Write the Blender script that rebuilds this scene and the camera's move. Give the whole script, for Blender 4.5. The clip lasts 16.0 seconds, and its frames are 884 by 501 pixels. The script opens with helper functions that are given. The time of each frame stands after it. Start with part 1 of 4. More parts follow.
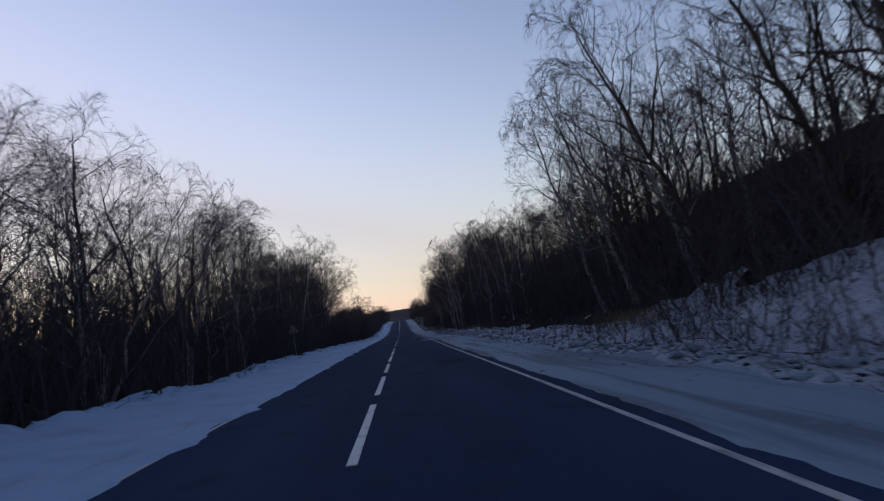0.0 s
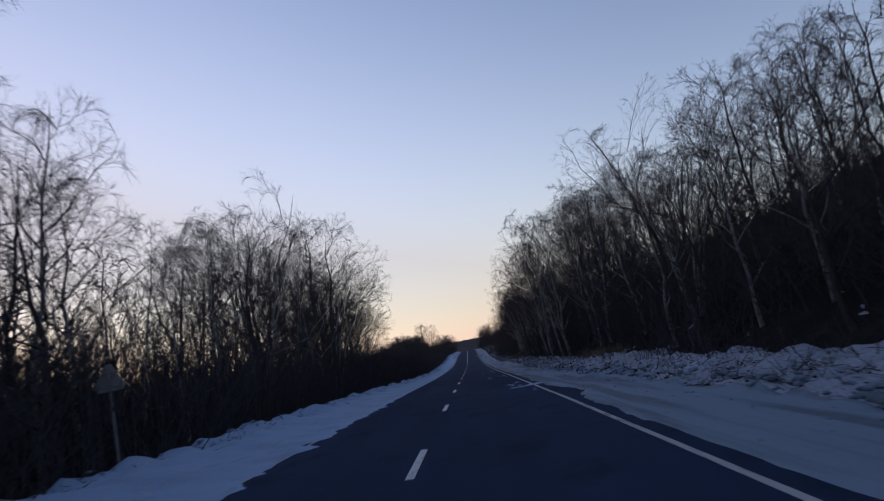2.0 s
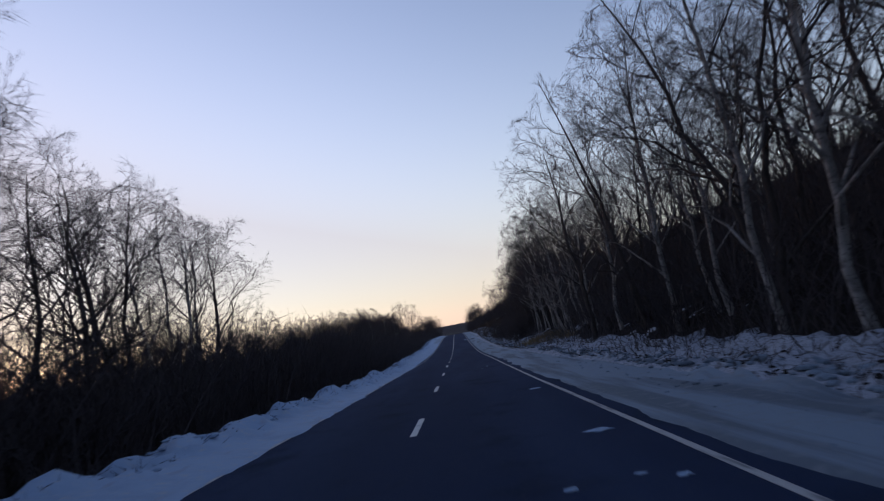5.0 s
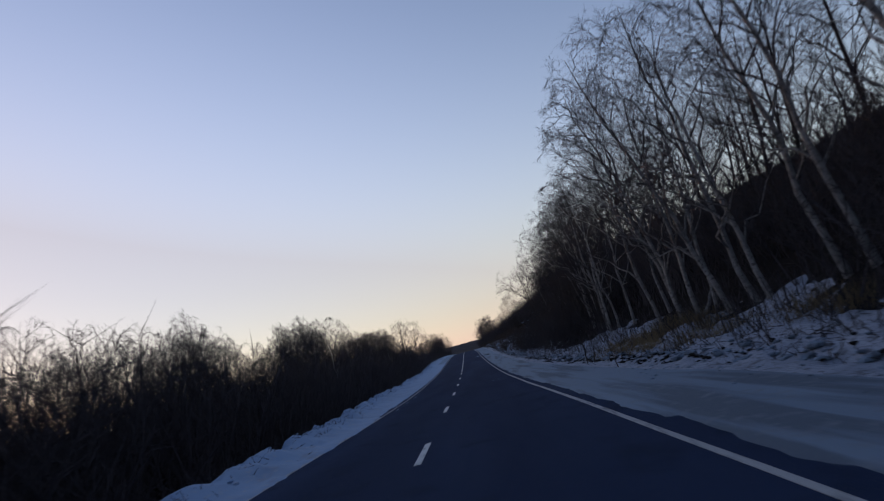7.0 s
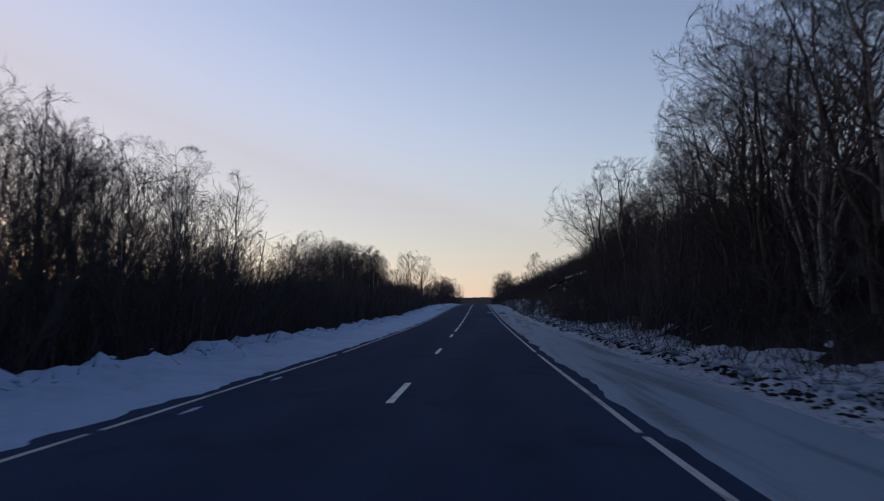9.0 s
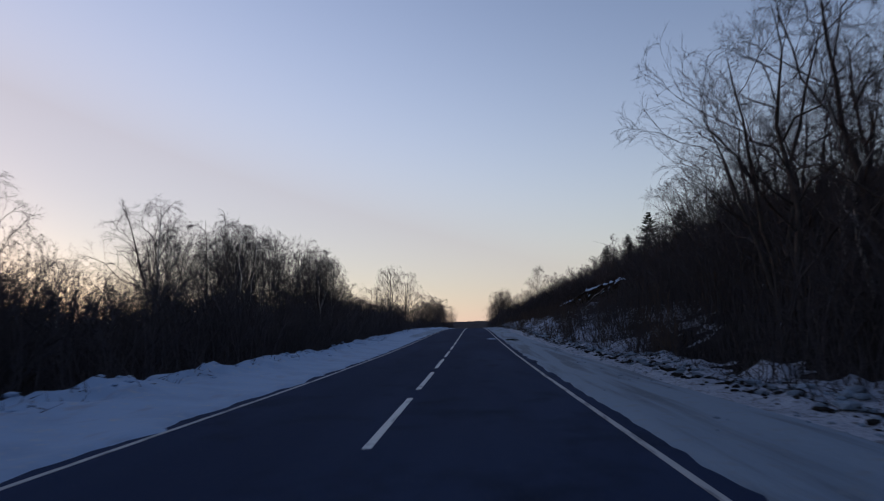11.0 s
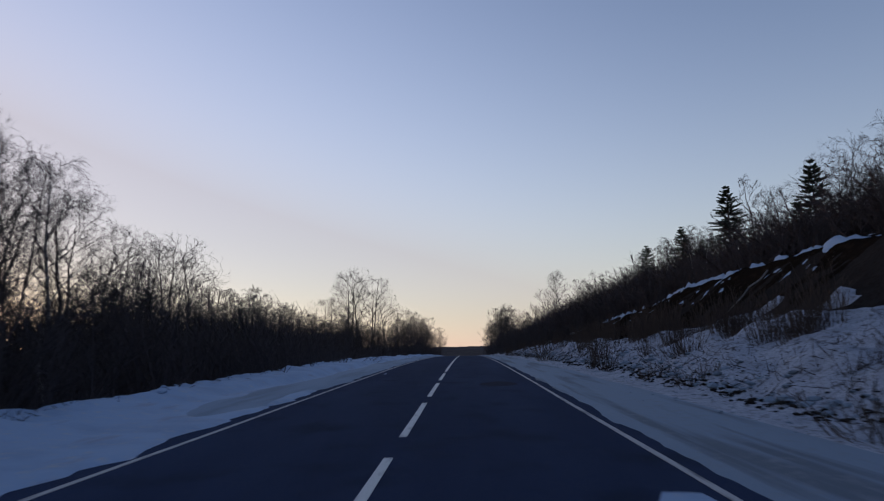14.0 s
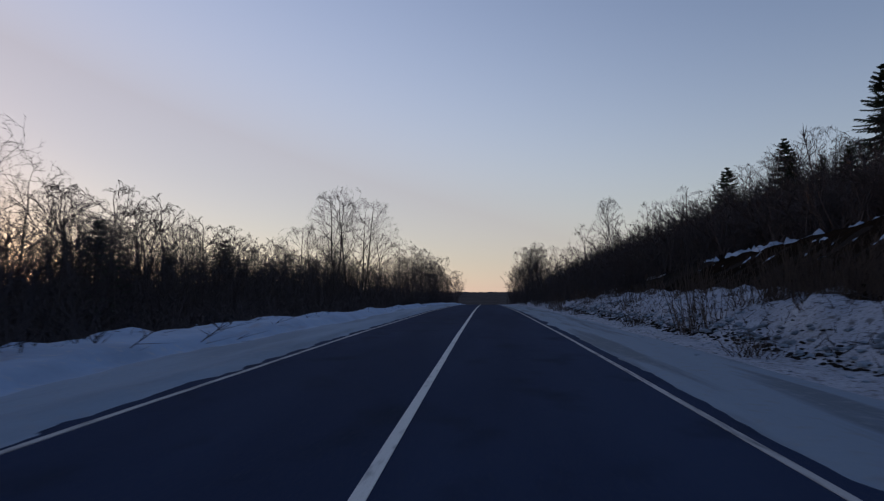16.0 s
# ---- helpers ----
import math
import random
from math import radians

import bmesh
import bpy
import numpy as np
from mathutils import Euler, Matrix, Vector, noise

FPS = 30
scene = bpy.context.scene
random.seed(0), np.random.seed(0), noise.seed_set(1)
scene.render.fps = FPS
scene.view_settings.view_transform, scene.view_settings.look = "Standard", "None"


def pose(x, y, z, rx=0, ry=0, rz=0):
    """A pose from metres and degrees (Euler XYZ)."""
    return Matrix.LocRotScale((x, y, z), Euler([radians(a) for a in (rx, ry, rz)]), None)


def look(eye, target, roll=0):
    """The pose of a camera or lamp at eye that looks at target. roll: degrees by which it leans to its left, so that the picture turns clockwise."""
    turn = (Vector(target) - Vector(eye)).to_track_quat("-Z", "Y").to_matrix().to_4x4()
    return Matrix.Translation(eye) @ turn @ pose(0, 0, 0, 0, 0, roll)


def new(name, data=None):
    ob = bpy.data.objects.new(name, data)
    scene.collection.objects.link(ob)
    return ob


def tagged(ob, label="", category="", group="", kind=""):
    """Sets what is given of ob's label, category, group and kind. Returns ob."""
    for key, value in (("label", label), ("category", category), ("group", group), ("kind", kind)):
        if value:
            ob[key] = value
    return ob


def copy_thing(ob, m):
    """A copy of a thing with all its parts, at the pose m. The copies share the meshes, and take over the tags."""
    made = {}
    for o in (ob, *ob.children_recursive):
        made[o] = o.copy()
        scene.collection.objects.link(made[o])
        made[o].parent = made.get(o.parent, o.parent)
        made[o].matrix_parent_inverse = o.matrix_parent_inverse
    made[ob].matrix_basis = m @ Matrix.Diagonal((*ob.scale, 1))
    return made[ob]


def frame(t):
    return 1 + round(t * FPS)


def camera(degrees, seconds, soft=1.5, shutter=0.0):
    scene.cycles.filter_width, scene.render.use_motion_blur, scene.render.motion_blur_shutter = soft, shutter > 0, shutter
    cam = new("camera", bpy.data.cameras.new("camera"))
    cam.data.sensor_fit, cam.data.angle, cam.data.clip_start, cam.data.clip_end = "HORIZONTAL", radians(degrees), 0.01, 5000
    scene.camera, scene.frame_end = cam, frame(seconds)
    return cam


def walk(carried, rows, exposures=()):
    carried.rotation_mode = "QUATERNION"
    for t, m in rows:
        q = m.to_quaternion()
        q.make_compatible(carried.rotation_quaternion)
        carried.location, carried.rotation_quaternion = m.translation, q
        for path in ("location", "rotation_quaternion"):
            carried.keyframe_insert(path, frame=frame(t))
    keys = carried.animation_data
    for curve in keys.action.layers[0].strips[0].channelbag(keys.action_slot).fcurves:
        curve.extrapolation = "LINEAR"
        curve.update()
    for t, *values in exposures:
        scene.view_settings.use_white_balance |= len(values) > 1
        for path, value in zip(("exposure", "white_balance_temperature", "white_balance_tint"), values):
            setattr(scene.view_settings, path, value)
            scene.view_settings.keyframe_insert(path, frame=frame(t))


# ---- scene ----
cam = camera(67.22, 16.0, soft=1.2, shutter=0.2)
# seconds, x, y, z, yaw, pitch and lean to the right in degrees
PATH = [
    (0.0, 0.764, -2.102, 1.484, -4.28, 5.82, 7.57),
    (0.5, 0.931, 7.236, 1.454, -2.18, 6.71, 8.6),
    (1.0, 0.969, 16.748, 1.398, 2.9, 9.29, 5.09),
    (1.5, 1.12, 26.262, 1.331, 1.22, 7.96, 7.29),
    (2.0, 1.132, 36.129, 1.266, 0.88, 9.17, 9.86),
    (2.5, 1.255, 45.279, 1.228, -0.44, 8.12, 10.35),
    (3.0, 1.194, 54.497, 1.205, 0.98, 7.55, 9.69),
    (3.5, 1.12, 63.79, 1.115, 4.25, 8.55, 10.08),
    (4.0, 1.194, 73.087, 1.031, 2.31, 6.63, 8.97),
    (4.5, 1.151, 83.005, 0.963, 0.66, 7.05, 8.99),
    (7.0, 1.326, 129.932, 0.592, -0.02, 9.51, 14.65),
    (7.5, 1.46, 138.706, 0.593, 0.23, 8.96, 8.53),
    (8.0, 1.452, 146.994, 0.576, -8.3, 6.77, 0.47),
    (8.5, 1.355, 157.542, 0.477, -5.38, 6.44, -2.2),
    (9.0, 1.504, 166.463, 0.435, 3.14, 5.43, 0.29),
    (11.5, 1.352, 208.652, 0.82, 2.58, 7.78, 1.68),
    (12.0, 1.29, 217.569, 0.963, 3.68, 6.82, 1.74),
    (12.5, 1.209, 226.224, 1.143, 3.33, 7.85, 1.18),
    (13.0, 1.067, 235.171, 1.346, 1.34, 8.11, 1.93),
    (13.5, 1.057, 244.447, 1.6, 4.66, 7.61, 0.11),
    (14.0, 1.041, 253.542, 1.861, 1.83, 9.65, 1.07),
    (14.5, 1.017, 262.493, 2.135, 2.45, 8.67, 0.62),
    (15.0, 0.915, 270.966, 2.398, 1.51, 7.41, 0.55),
    (15.5, 0.909, 279.506, 2.665, 4.63, 7.17, -1.3),
    (16.0, 0.897, 288.058, 2.922, 3.73, 4.95, -0.32),
]


def aim(x, y, z, yaw, pitch, lean):
    a, b = radians(yaw), radians(pitch)
    way = Vector((-math.sin(a) * math.cos(b), math.cos(a) * math.cos(b), math.sin(b)))
    return look((x, y, z), Vector((x, y, z)) + way, -lean)


# stops, kelvin and tint of the picture along the way
LIGHT = [(t, stops, 6430, 28.5 if t < 6 else 26.5) for t, stops in ((0.0, 1.96), (1.5, 1.98), (2.5, 1.92), (4.5, 2.07), (7.0, 1.84), (7.5, 1.6), (8.3, 1.98), (9.0, 1.8), (11.5, 1.73), (12.5, 1.8), (14.5, 1.7), (16.0, 1.54))]
walk(cam, [(t, aim(*r)) for t, *r in PATH], LIGHT)

# ---- light: clear dusk, the sun low behind the woods ahead on one side ----
SUN_UP, SUN_TURN = radians(2.2), radians(-53)
world = bpy.data.worlds.new("dusk_sky")
scene.world = world
world.use_nodes = True
wn, wl = world.node_tree.nodes, world.node_tree.links
sky = wn.new("ShaderNodeTexSky")
sky.sky_type, sky.sun_disc = "NISHITA", False
sky.sun_elevation, sky.sun_rotation = SUN_UP, SUN_TURN
sky.air_density, sky.dust_density, sky.ozone_density = 1.0, 0.4, 2.0
wn["Background"].inputs["Strength"].default_value = 0.15
hazy = wn.new("ShaderNodeHueSaturation")
hazy.inputs["Saturation"].default_value = 0.82
# haze levels the brightest part of the sky to cream
glow, wash = wn.new("ShaderNodeRGBToBW"), wn.new("ShaderNodeMapRange")
for key, v in (("From Min", 0.33), ("From Max", 1.78), ("To Min", 0.0), ("To Max", 0.76)):
    wash.inputs[key].default_value = v
veil = wn.new("ShaderNodeMix")
veil.data_type = "RGBA"
veil.inputs["B"].default_value = (1.0, 0.965, 0.895, 1)
deepen = wn.new("ShaderNodeGamma")
deepen.inputs["Gamma"].default_value = 1.34
wl.new(sky.outputs["Color"], deepen.inputs["Color"])
wl.new(deepen.outputs[0], glow.inputs["Color"])
wl.new(glow.outputs[0], wash.inputs["Value"])
wl.new(wash.outputs[0], veil.inputs["Factor"])
wl.new(hazy.outputs["Color"], veil.inputs["A"])
wl.new(deepen.outputs[0], hazy.inputs["Color"])
wl.new(veil.outputs["Result"], wn["Background"].inputs["Color"])
sun = new("sun", bpy.data.lights.new("sun", "SUN"))
sun.data.energy, sun.data.angle, sun.data.color = 0.05, radians(3.0), (1.0, 0.72, 0.48)
sun.matrix_world = look((math.sin(SUN_TURN) * 100, math.cos(SUN_TURN) * 100, math.sin(SUN_UP) * 100), (0, 0, 0))


# ---- materials ----
def mat(name, base, rough=0.9, grain=(), bump=0.0, bump_scale=20.0, spec=0.3, coords="Object"):
    """grain: (scale, colour, low, high) layers of noise laid over the base colour; scale may be one number or three."""
    m = bpy.data.materials.new(name)
    m.use_nodes = True
    n, l = m.node_tree.nodes, m.node_tree.links
    b = n["Principled BSDF"]
    b.inputs["Roughness"].default_value = rough
    b.inputs["Specular IOR Level"].default_value = spec
    tc = n.new("ShaderNodeTexCoord")
    last = n.new("ShaderNodeRGB")
    last.outputs[0].default_value = (*base, 1)
    col = last.outputs[0]
    for scale, tint, low, high in grain:
        mp = n.new("ShaderNodeMapping")
        s3 = scale if isinstance(scale, tuple) else (scale, scale, scale)
        mp.inputs["Scale"].default_value = s3
        l.new(tc.outputs[coords], mp.inputs["Vector"])
        nz = n.new("ShaderNodeTexNoise")
        nz.inputs["Scale"].default_value, nz.inputs["Detail"].default_value = 1.0, 5.0
        l.new(mp.outputs[0], nz.inputs["Vector"])
        rp = n.new("ShaderNodeMapRange")
        rp.inputs["From Min"].default_value, rp.inputs["From Max"].default_value = low, high
        l.new(nz.outputs["Fac"], rp.inputs["Value"])
        mx = n.new("ShaderNodeMix")
        mx.data_type = "RGBA"
        l.new(rp.outputs[0], mx.inputs["Factor"])
        l.new(col, mx.inputs["A"])
        mx.inputs["B"].default_value = (*tint, 1)
        col = mx.outputs["Result"]
    l.new(col, b.inputs["Base Color"])
    if bump:
        nz = n.new("ShaderNodeTexNoise")
        nz.inputs["Scale"].default_value, nz.inputs["Detail"].default_value = bump_scale, 6.0
        l.new(tc.outputs[coords], nz.inputs["Vector"])
        bp = n.new("ShaderNodeBump")
        bp.inputs["Strength"].default_value, bp.inputs["Distance"].default_value = bump, 0.03
        l.new(nz.outputs["Fac"], bp.inputs["Height"])
        l.new(bp.outputs[0], b.inputs["Normal"])
    return m


ASPHALT = mat("asphalt", (0.0178, 0.0305, 0.0675), 1.0,
              [((0.5, 0.05, 1), (0.0255, 0.0425, 0.088), 0.42, 0.68), ((0.9, 0.6, 1), (0.0135, 0.0225, 0.045), 0.55, 0.75),
               (45.0, (0.05, 0.06, 0.082), 0.54, 0.8)], 0.35, 90.0, 0.05)
PAINT = mat("road_paint", (0.62, 0.62, 0.6), 0.75, [((7, 2, 1), (0.2, 0.2, 0.2), 0.56, 0.75), (40.0, (0.35, 0.35, 0.35), 0.55, 0.8)], 0.2, 60.0)
# white snow darkened and tinted blue: the dusk shade is in its base colour
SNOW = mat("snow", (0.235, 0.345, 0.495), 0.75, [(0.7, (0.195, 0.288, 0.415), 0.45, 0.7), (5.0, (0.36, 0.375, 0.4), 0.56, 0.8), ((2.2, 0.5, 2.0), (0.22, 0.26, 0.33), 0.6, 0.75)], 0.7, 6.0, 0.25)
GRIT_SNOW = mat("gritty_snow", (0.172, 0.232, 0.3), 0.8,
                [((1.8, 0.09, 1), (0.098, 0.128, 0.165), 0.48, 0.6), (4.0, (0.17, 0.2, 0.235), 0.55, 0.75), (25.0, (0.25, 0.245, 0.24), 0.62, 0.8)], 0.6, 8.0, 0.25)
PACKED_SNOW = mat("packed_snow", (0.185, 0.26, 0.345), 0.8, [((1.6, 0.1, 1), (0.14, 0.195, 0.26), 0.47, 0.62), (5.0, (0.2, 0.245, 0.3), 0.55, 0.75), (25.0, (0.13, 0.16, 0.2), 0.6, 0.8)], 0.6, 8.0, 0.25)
# lighter base carries the brightness of slopes facing the sky; litter lies over it
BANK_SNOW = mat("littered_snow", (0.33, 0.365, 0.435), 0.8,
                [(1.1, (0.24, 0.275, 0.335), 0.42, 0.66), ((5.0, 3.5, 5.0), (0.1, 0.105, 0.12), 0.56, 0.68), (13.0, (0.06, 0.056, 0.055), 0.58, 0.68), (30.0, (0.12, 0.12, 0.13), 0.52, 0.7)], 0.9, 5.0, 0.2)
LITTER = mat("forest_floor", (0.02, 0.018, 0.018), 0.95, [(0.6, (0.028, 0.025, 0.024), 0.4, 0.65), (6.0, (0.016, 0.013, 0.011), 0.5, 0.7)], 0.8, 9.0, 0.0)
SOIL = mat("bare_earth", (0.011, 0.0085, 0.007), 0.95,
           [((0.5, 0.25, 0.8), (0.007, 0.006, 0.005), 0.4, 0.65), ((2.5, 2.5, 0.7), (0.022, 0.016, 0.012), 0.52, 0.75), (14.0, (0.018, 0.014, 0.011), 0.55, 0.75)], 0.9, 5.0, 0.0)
TWIG = mat("twig_bark", (0.0416, 0.0364, 0.0403), 0.9, [(3.0, (0.0624, 0.052, 0.0533), 0.45, 0.7)], 0, 1, 0.2)
BARK = mat("dark_bark", (0.05, 0.043, 0.041), 0.95, [((5, 5, 1.2), (0.03, 0.026, 0.025), 0.45, 0.65), (1.2, (0.08, 0.073, 0.07), 0.55, 0.75)], 0.6, 14.0, 0.15)
BIRCH = mat("birch_bark", (0.25, 0.24, 0.235), 0.85, [((3.5, 3.5, 4.5), (0.09, 0.083, 0.08), 0.5, 0.66), (0.8, (0.11, 0.105, 0.103), 0.4, 0.66), ((9.0, 9.0, 22.0), (0.05, 0.045, 0.044), 0.58, 0.66)], 0.4, 12.0, 0.2)
NEEDLE = mat("spruce_needles", (0.022, 0.036, 0.024), 0.8, [(2.0, (0.035, 0.05, 0.032), 0.45, 0.7)], 0, 1, 0.2)
EDGE_PAINT = mat("worn_edge_paint", (0.42, 0.42, 0.42), 0.8, [((9, 1.2, 1), (0.14, 0.145, 0.155), 0.5, 0.7), (40.0, (0.25, 0.25, 0.26), 0.5, 0.78)], 0.2, 60.0)
STRAW = mat("dry_grass", (0.2, 0.15, 0.085), 0.9, [(1.5, (0.13, 0.09, 0.055), 0.42, 0.66)], 0, 1, 0.15)
GRASS = mat("winter_grass", (0.02, 0.026, 0.018), 0.9, [(3.0, (0.034, 0.034, 0.022), 0.5, 0.7)], 0, 1, 0.15)
STALK = mat("dry_stalks", (0.05, 0.037, 0.032), 0.9, [(2.0, (0.09, 0.064, 0.05), 0.45, 0.7)], 0, 1, 0.15)
STEEL = mat("galvanised_steel", (0.16, 0.165, 0.17), 0.55, [(6.0, (0.11, 0.11, 0.115), 0.45, 0.7)], 0.1, 30.0, 0.5)
FAR_WOODS = mat("distant_woods", (0.075, 0.066, 0.066), 1.0, [(0.02, (0.1, 0.092, 0.09), 0.4, 0.7), (0.12, (0.05, 0.045, 0.046), 0.45, 0.7)], 0, 1, 0.0)

# ---- lie of the land ----
ROAD_Y = [-60, -5, 10, 25, 40, 55, 70, 85, 100, 115, 130, 145, 160, 175, 190, 205, 220, 235, 250, 265, 280, 295, 310, 340, 370, 400, 430, 460, 480, 510, 560, 700, 1000, 3000]
ROAD_Z = [0, 0, -0.05, -0.15, -0.25, -0.31, -0.43, -0.56, -0.71, -0.83, -0.9, -0.93, -1.03, -1.06, -0.96, -0.74, -0.48, -0.14, 0.27, 0.72, 1.19, 1.64, 2.03, 2.65, 3.1, 3.45, 3.7, 3.82, 3.84, 3.72, 3.0, 0, -4, -6]


def road_z(y):
    return float(np.interp(y, ROAD_Y, ROAD_Z))


def bumps(x, y, size, seed=0.0):
    return noise.noise(Vector((x / size, y / size, seed)))


def step(a, b, v):
    k = min(max((v - a) / (b - a), 0.0), 1.0)
    return k * k * (3 - 2 * k)


WOOD_X = [4.6, 6.5, 8.0, 10.0, 13.0, 18.0, 26.0, 45.0, 80.0, 200.0, 900.0]
WOOD_Z = [-0.12, -0.06, 0.0, 0.35, 1.7, 4.0, 7.2, 14.5, 24.0, 40.0, 60.0]
CUT_X = [4.6, 6.0, 7.2, 9.0, 15.0, 16.0, 20.7, 22.0, 30.0, 45.0, 80.0, 200.0, 900.0]
CUT_Z = [-0.12, -0.1, 0.05, 0.6, 2.1, 2.5, 6.2, 6.5, 9.0, 14.0, 24.0, 40.0, 60.0]
LEFT_X = [-900, -200, -60, -30, -16, -9.5, -7.6, -6.2, -4.6]
LEFT_Z = [-14, -8, -3.0, -1.6, -0.9, -0.6, -0.2, 0.12, -0.12]


ASPHALT_DARK = mat("asphalt_patch", (0.0135, 0.0175, 0.033), 1.0, [(8.0, (0.02, 0.026, 0.044), 0.45, 0.7)], 0.3, 80.0, 0.08)


def cut_share(y):
    """1 along the stretch where the hill is cut away to bare earth."""
    return step(226, 252, y) * (1 - step(338, 372, y))


def land(x, y):
    if x < -4.6:
        h = float(np.interp(x, LEFT_X, LEFT_Z)) + bumps(x, y, 5, 3) * 0.25 * step(-6, -10, x)
    elif x < 4.6:
        h = -0.12
    else:
        k = cut_share(y)
        yy = y + 3.0 * bumps(x, y, 9, 8)
        xx = x + 1.1 * bumps(y, 2.0, 7, 5) * k * step(8, 14, x)
        wood = float(np.interp(x, WOOD_X, WOOD_Z)) + bumps(x, y, 6, 1) * 0.5 * step(7, 12, x)
        wood += 0.8 * step(7.2, 10.5, x) * (1 - step(14, 24, yy)) * step(-6, 4, y)
        wood *= 1 - 0.5 * step(380, 480, y)
        cut = float(np.interp(xx, CUT_X, CUT_Z)) + bumps(x, y, 3, 2) * 0.3 * step(7, 10, x)
        cut *= 1 - 0.35 * step(292, 362, y) * step(8, 12, x)
        h = wood * (1 - k) + cut * k
    return road_z(y) + h


def obj_from(name, V, F, material, parent=None, smooth=False):
    me = bpy.data.meshes.new(name)
    me.from_pydata(V, [], F)
    if smooth:
        me.polygons.foreach_set("use_smooth", [True] * len(me.polygons))
    me.materials.append(material)
    me.update()
    ob = new(name, me)
    ob.parent = parent
    return ob


def sheet(name, xs, ys, height, material, smooth=True):
    V = [(x, y, height(x, y)) for y in ys for x in xs]
    n = len(xs)
    F = [(j * n + i, j * n + i + 1, (j + 1) * n + i + 1, (j + 1) * n + i) for j in range(len(ys) - 1) for i in range(n - 1)]
    return obj_from(name, V, F, material, None, smooth)


def spread(*runs):
    out = []
    for a, b, s in runs:
        out += list(np.arange(a, b, s))
    return [float(v) for v in out] + [float(runs[-1][1])]


# ground: one sheet to the horizon
gx = spread((-3000, -400, 400), (-400, -60, 40), (-60, -20, 4), (-20, -9, 1.2), (-9, -4.7, 0.8), (-4.7, 5, 1.9), (5, 24, 0.8), (24, 50, 2), (50, 120, 8), (120, 400, 40), (400, 3000, 400))
gy = spread((-400, -40, 40), (-40, 220, 2.0), (220, 380, 1.0), (380, 520, 3), (520, 800, 20), (800, 4200, 200))
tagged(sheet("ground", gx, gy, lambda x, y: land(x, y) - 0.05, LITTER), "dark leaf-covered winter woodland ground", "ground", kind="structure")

# road bed with a slight crown
ry = spread((-60, 480, 4.0), (480, 900, 12.0))
tagged(sheet("road", [-4.7, -3.6, -1.8, 0.0, 1.8, 3.6, 4.7, 6.9], ry, lambda x, y: road_z(y) + (0.0 if x < 5 else -0.16), ASPHALT),
       "dark blue-grey worn asphalt two-lane country road", "road", kind="structure")

# ---- snow ----
def left_edge(y):
    return float(np.interp(y, [-60, 20, 34, 60, 122, 130, 140, 158, 168, 185, 200, 240, 270, 600], [-2.86, -2.86, -3.0, -3.12, -3.16, -3.35, -3.2, -3.2, -3.6, -3.6, -3.5, -3.45, -3.6, -3.7]))


def left_crest(y):
    return float(np.interp(y, [-60, 19, 26, 29, 34, 40, 55, 90, 110, 150, 170, 190, 250, 280, 300, 312, 340, 600], [-7.6, -7.9, -6.5, -6.5, -7.4, -7.8, -7.0, -6.8, -5.6, -5.0, -6.2, -7.0, -6.7, -8.0, -8.4, -8.0, -6.6, -6.6]))


def snow_left(x, y):
    e = left_edge(y) + 0.28 * bumps(y, 0.0, 2.2, 4) + 0.2 * bumps(y, 0, 0.7, 5) + (0.5 * bumps(y, 0, 1.3, 12) + 0.45 * max(0.0, bumps(y, 0, 0.55, 13))) * step(44, 50, y) * (1 - step(66, 74, y))
    c = left_crest(y) + 0.5 * bumps(y, 1.0, 5, 6)
    rise = step(e + 0.02, e - 0.45, x)
    crest = 0.38 - 0.14 * step(255, 280, y) + 0.14 * bumps(y, 0, 3.0, 7)
    h = -0.05 + 0.11 * rise + (crest - 0.06) * step(e - 0.5, c, x) * 1.0
    if x < c:
        h -= 1.4 * step(c, c - 2.4, x)
    lumps = 0.15 * bumps(x, y, 1.5, 8) + 0.13 * bumps(x, y, 0.7, 9) + 0.09 * bumps(x, y, 0.35, 10)
    h += lumps * (1 - 0.5 * step(255, 285, y)) * step(c + 1.6, c + 0.2, x) * step(c - 1.5, c - 0.2, x) * 2.0 + 0.03 * bumps(x, y, 1.2, 2) * rise
    late = step(258, 284, y)
    g = -5.6 + 0.5 * bumps(y, 0.5, 9, 47)
    h += late * (0.16 * step(g - 0.1, g - 0.7, x) * step(c, c + 0.6, x) - 0.07 * step(g + 0.35, g + 0.05, x) * step(g - 0.45, g - 0.1, x))
    return road_z(y) + h


sx = spread((-9.8, -4.4, 0.2), (-4.4, -1.8, 0.1))
sy = spread((-14, 360, 0.4), (360, 500, 2.0), (500, 800, 10))
tagged(sheet("snow_bank_left", sx, sy, snow_left, SNOW), "ploughed snow berm along the road edge, shade blue in its colour", "snow bank", kind="structure")


def packed_left(x, y):
    outer = -5.5 + 0.5 * bumps(y, 0.5, 9, 47) + 0.12 * bumps(y, 0, 0.8, 48)
    inside = step(outer - 0.1, outer + 0.25, x) * step(258, 286, y + 14 * bumps(x * 3, y, 4, 49))
    return snow_left(x, y) - 0.05 + 0.085 * inside


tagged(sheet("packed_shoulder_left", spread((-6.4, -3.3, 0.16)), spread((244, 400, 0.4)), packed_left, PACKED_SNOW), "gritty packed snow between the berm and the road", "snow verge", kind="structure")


def gap_right(y):
    """How far the bare asphalt reaches out at the cleared spot."""
    return (0.5 + 0.3 * bumps(y, 0, 1.4, 43)) * step(53.5, 57, y) * (1 - step(58.5, 63, y))


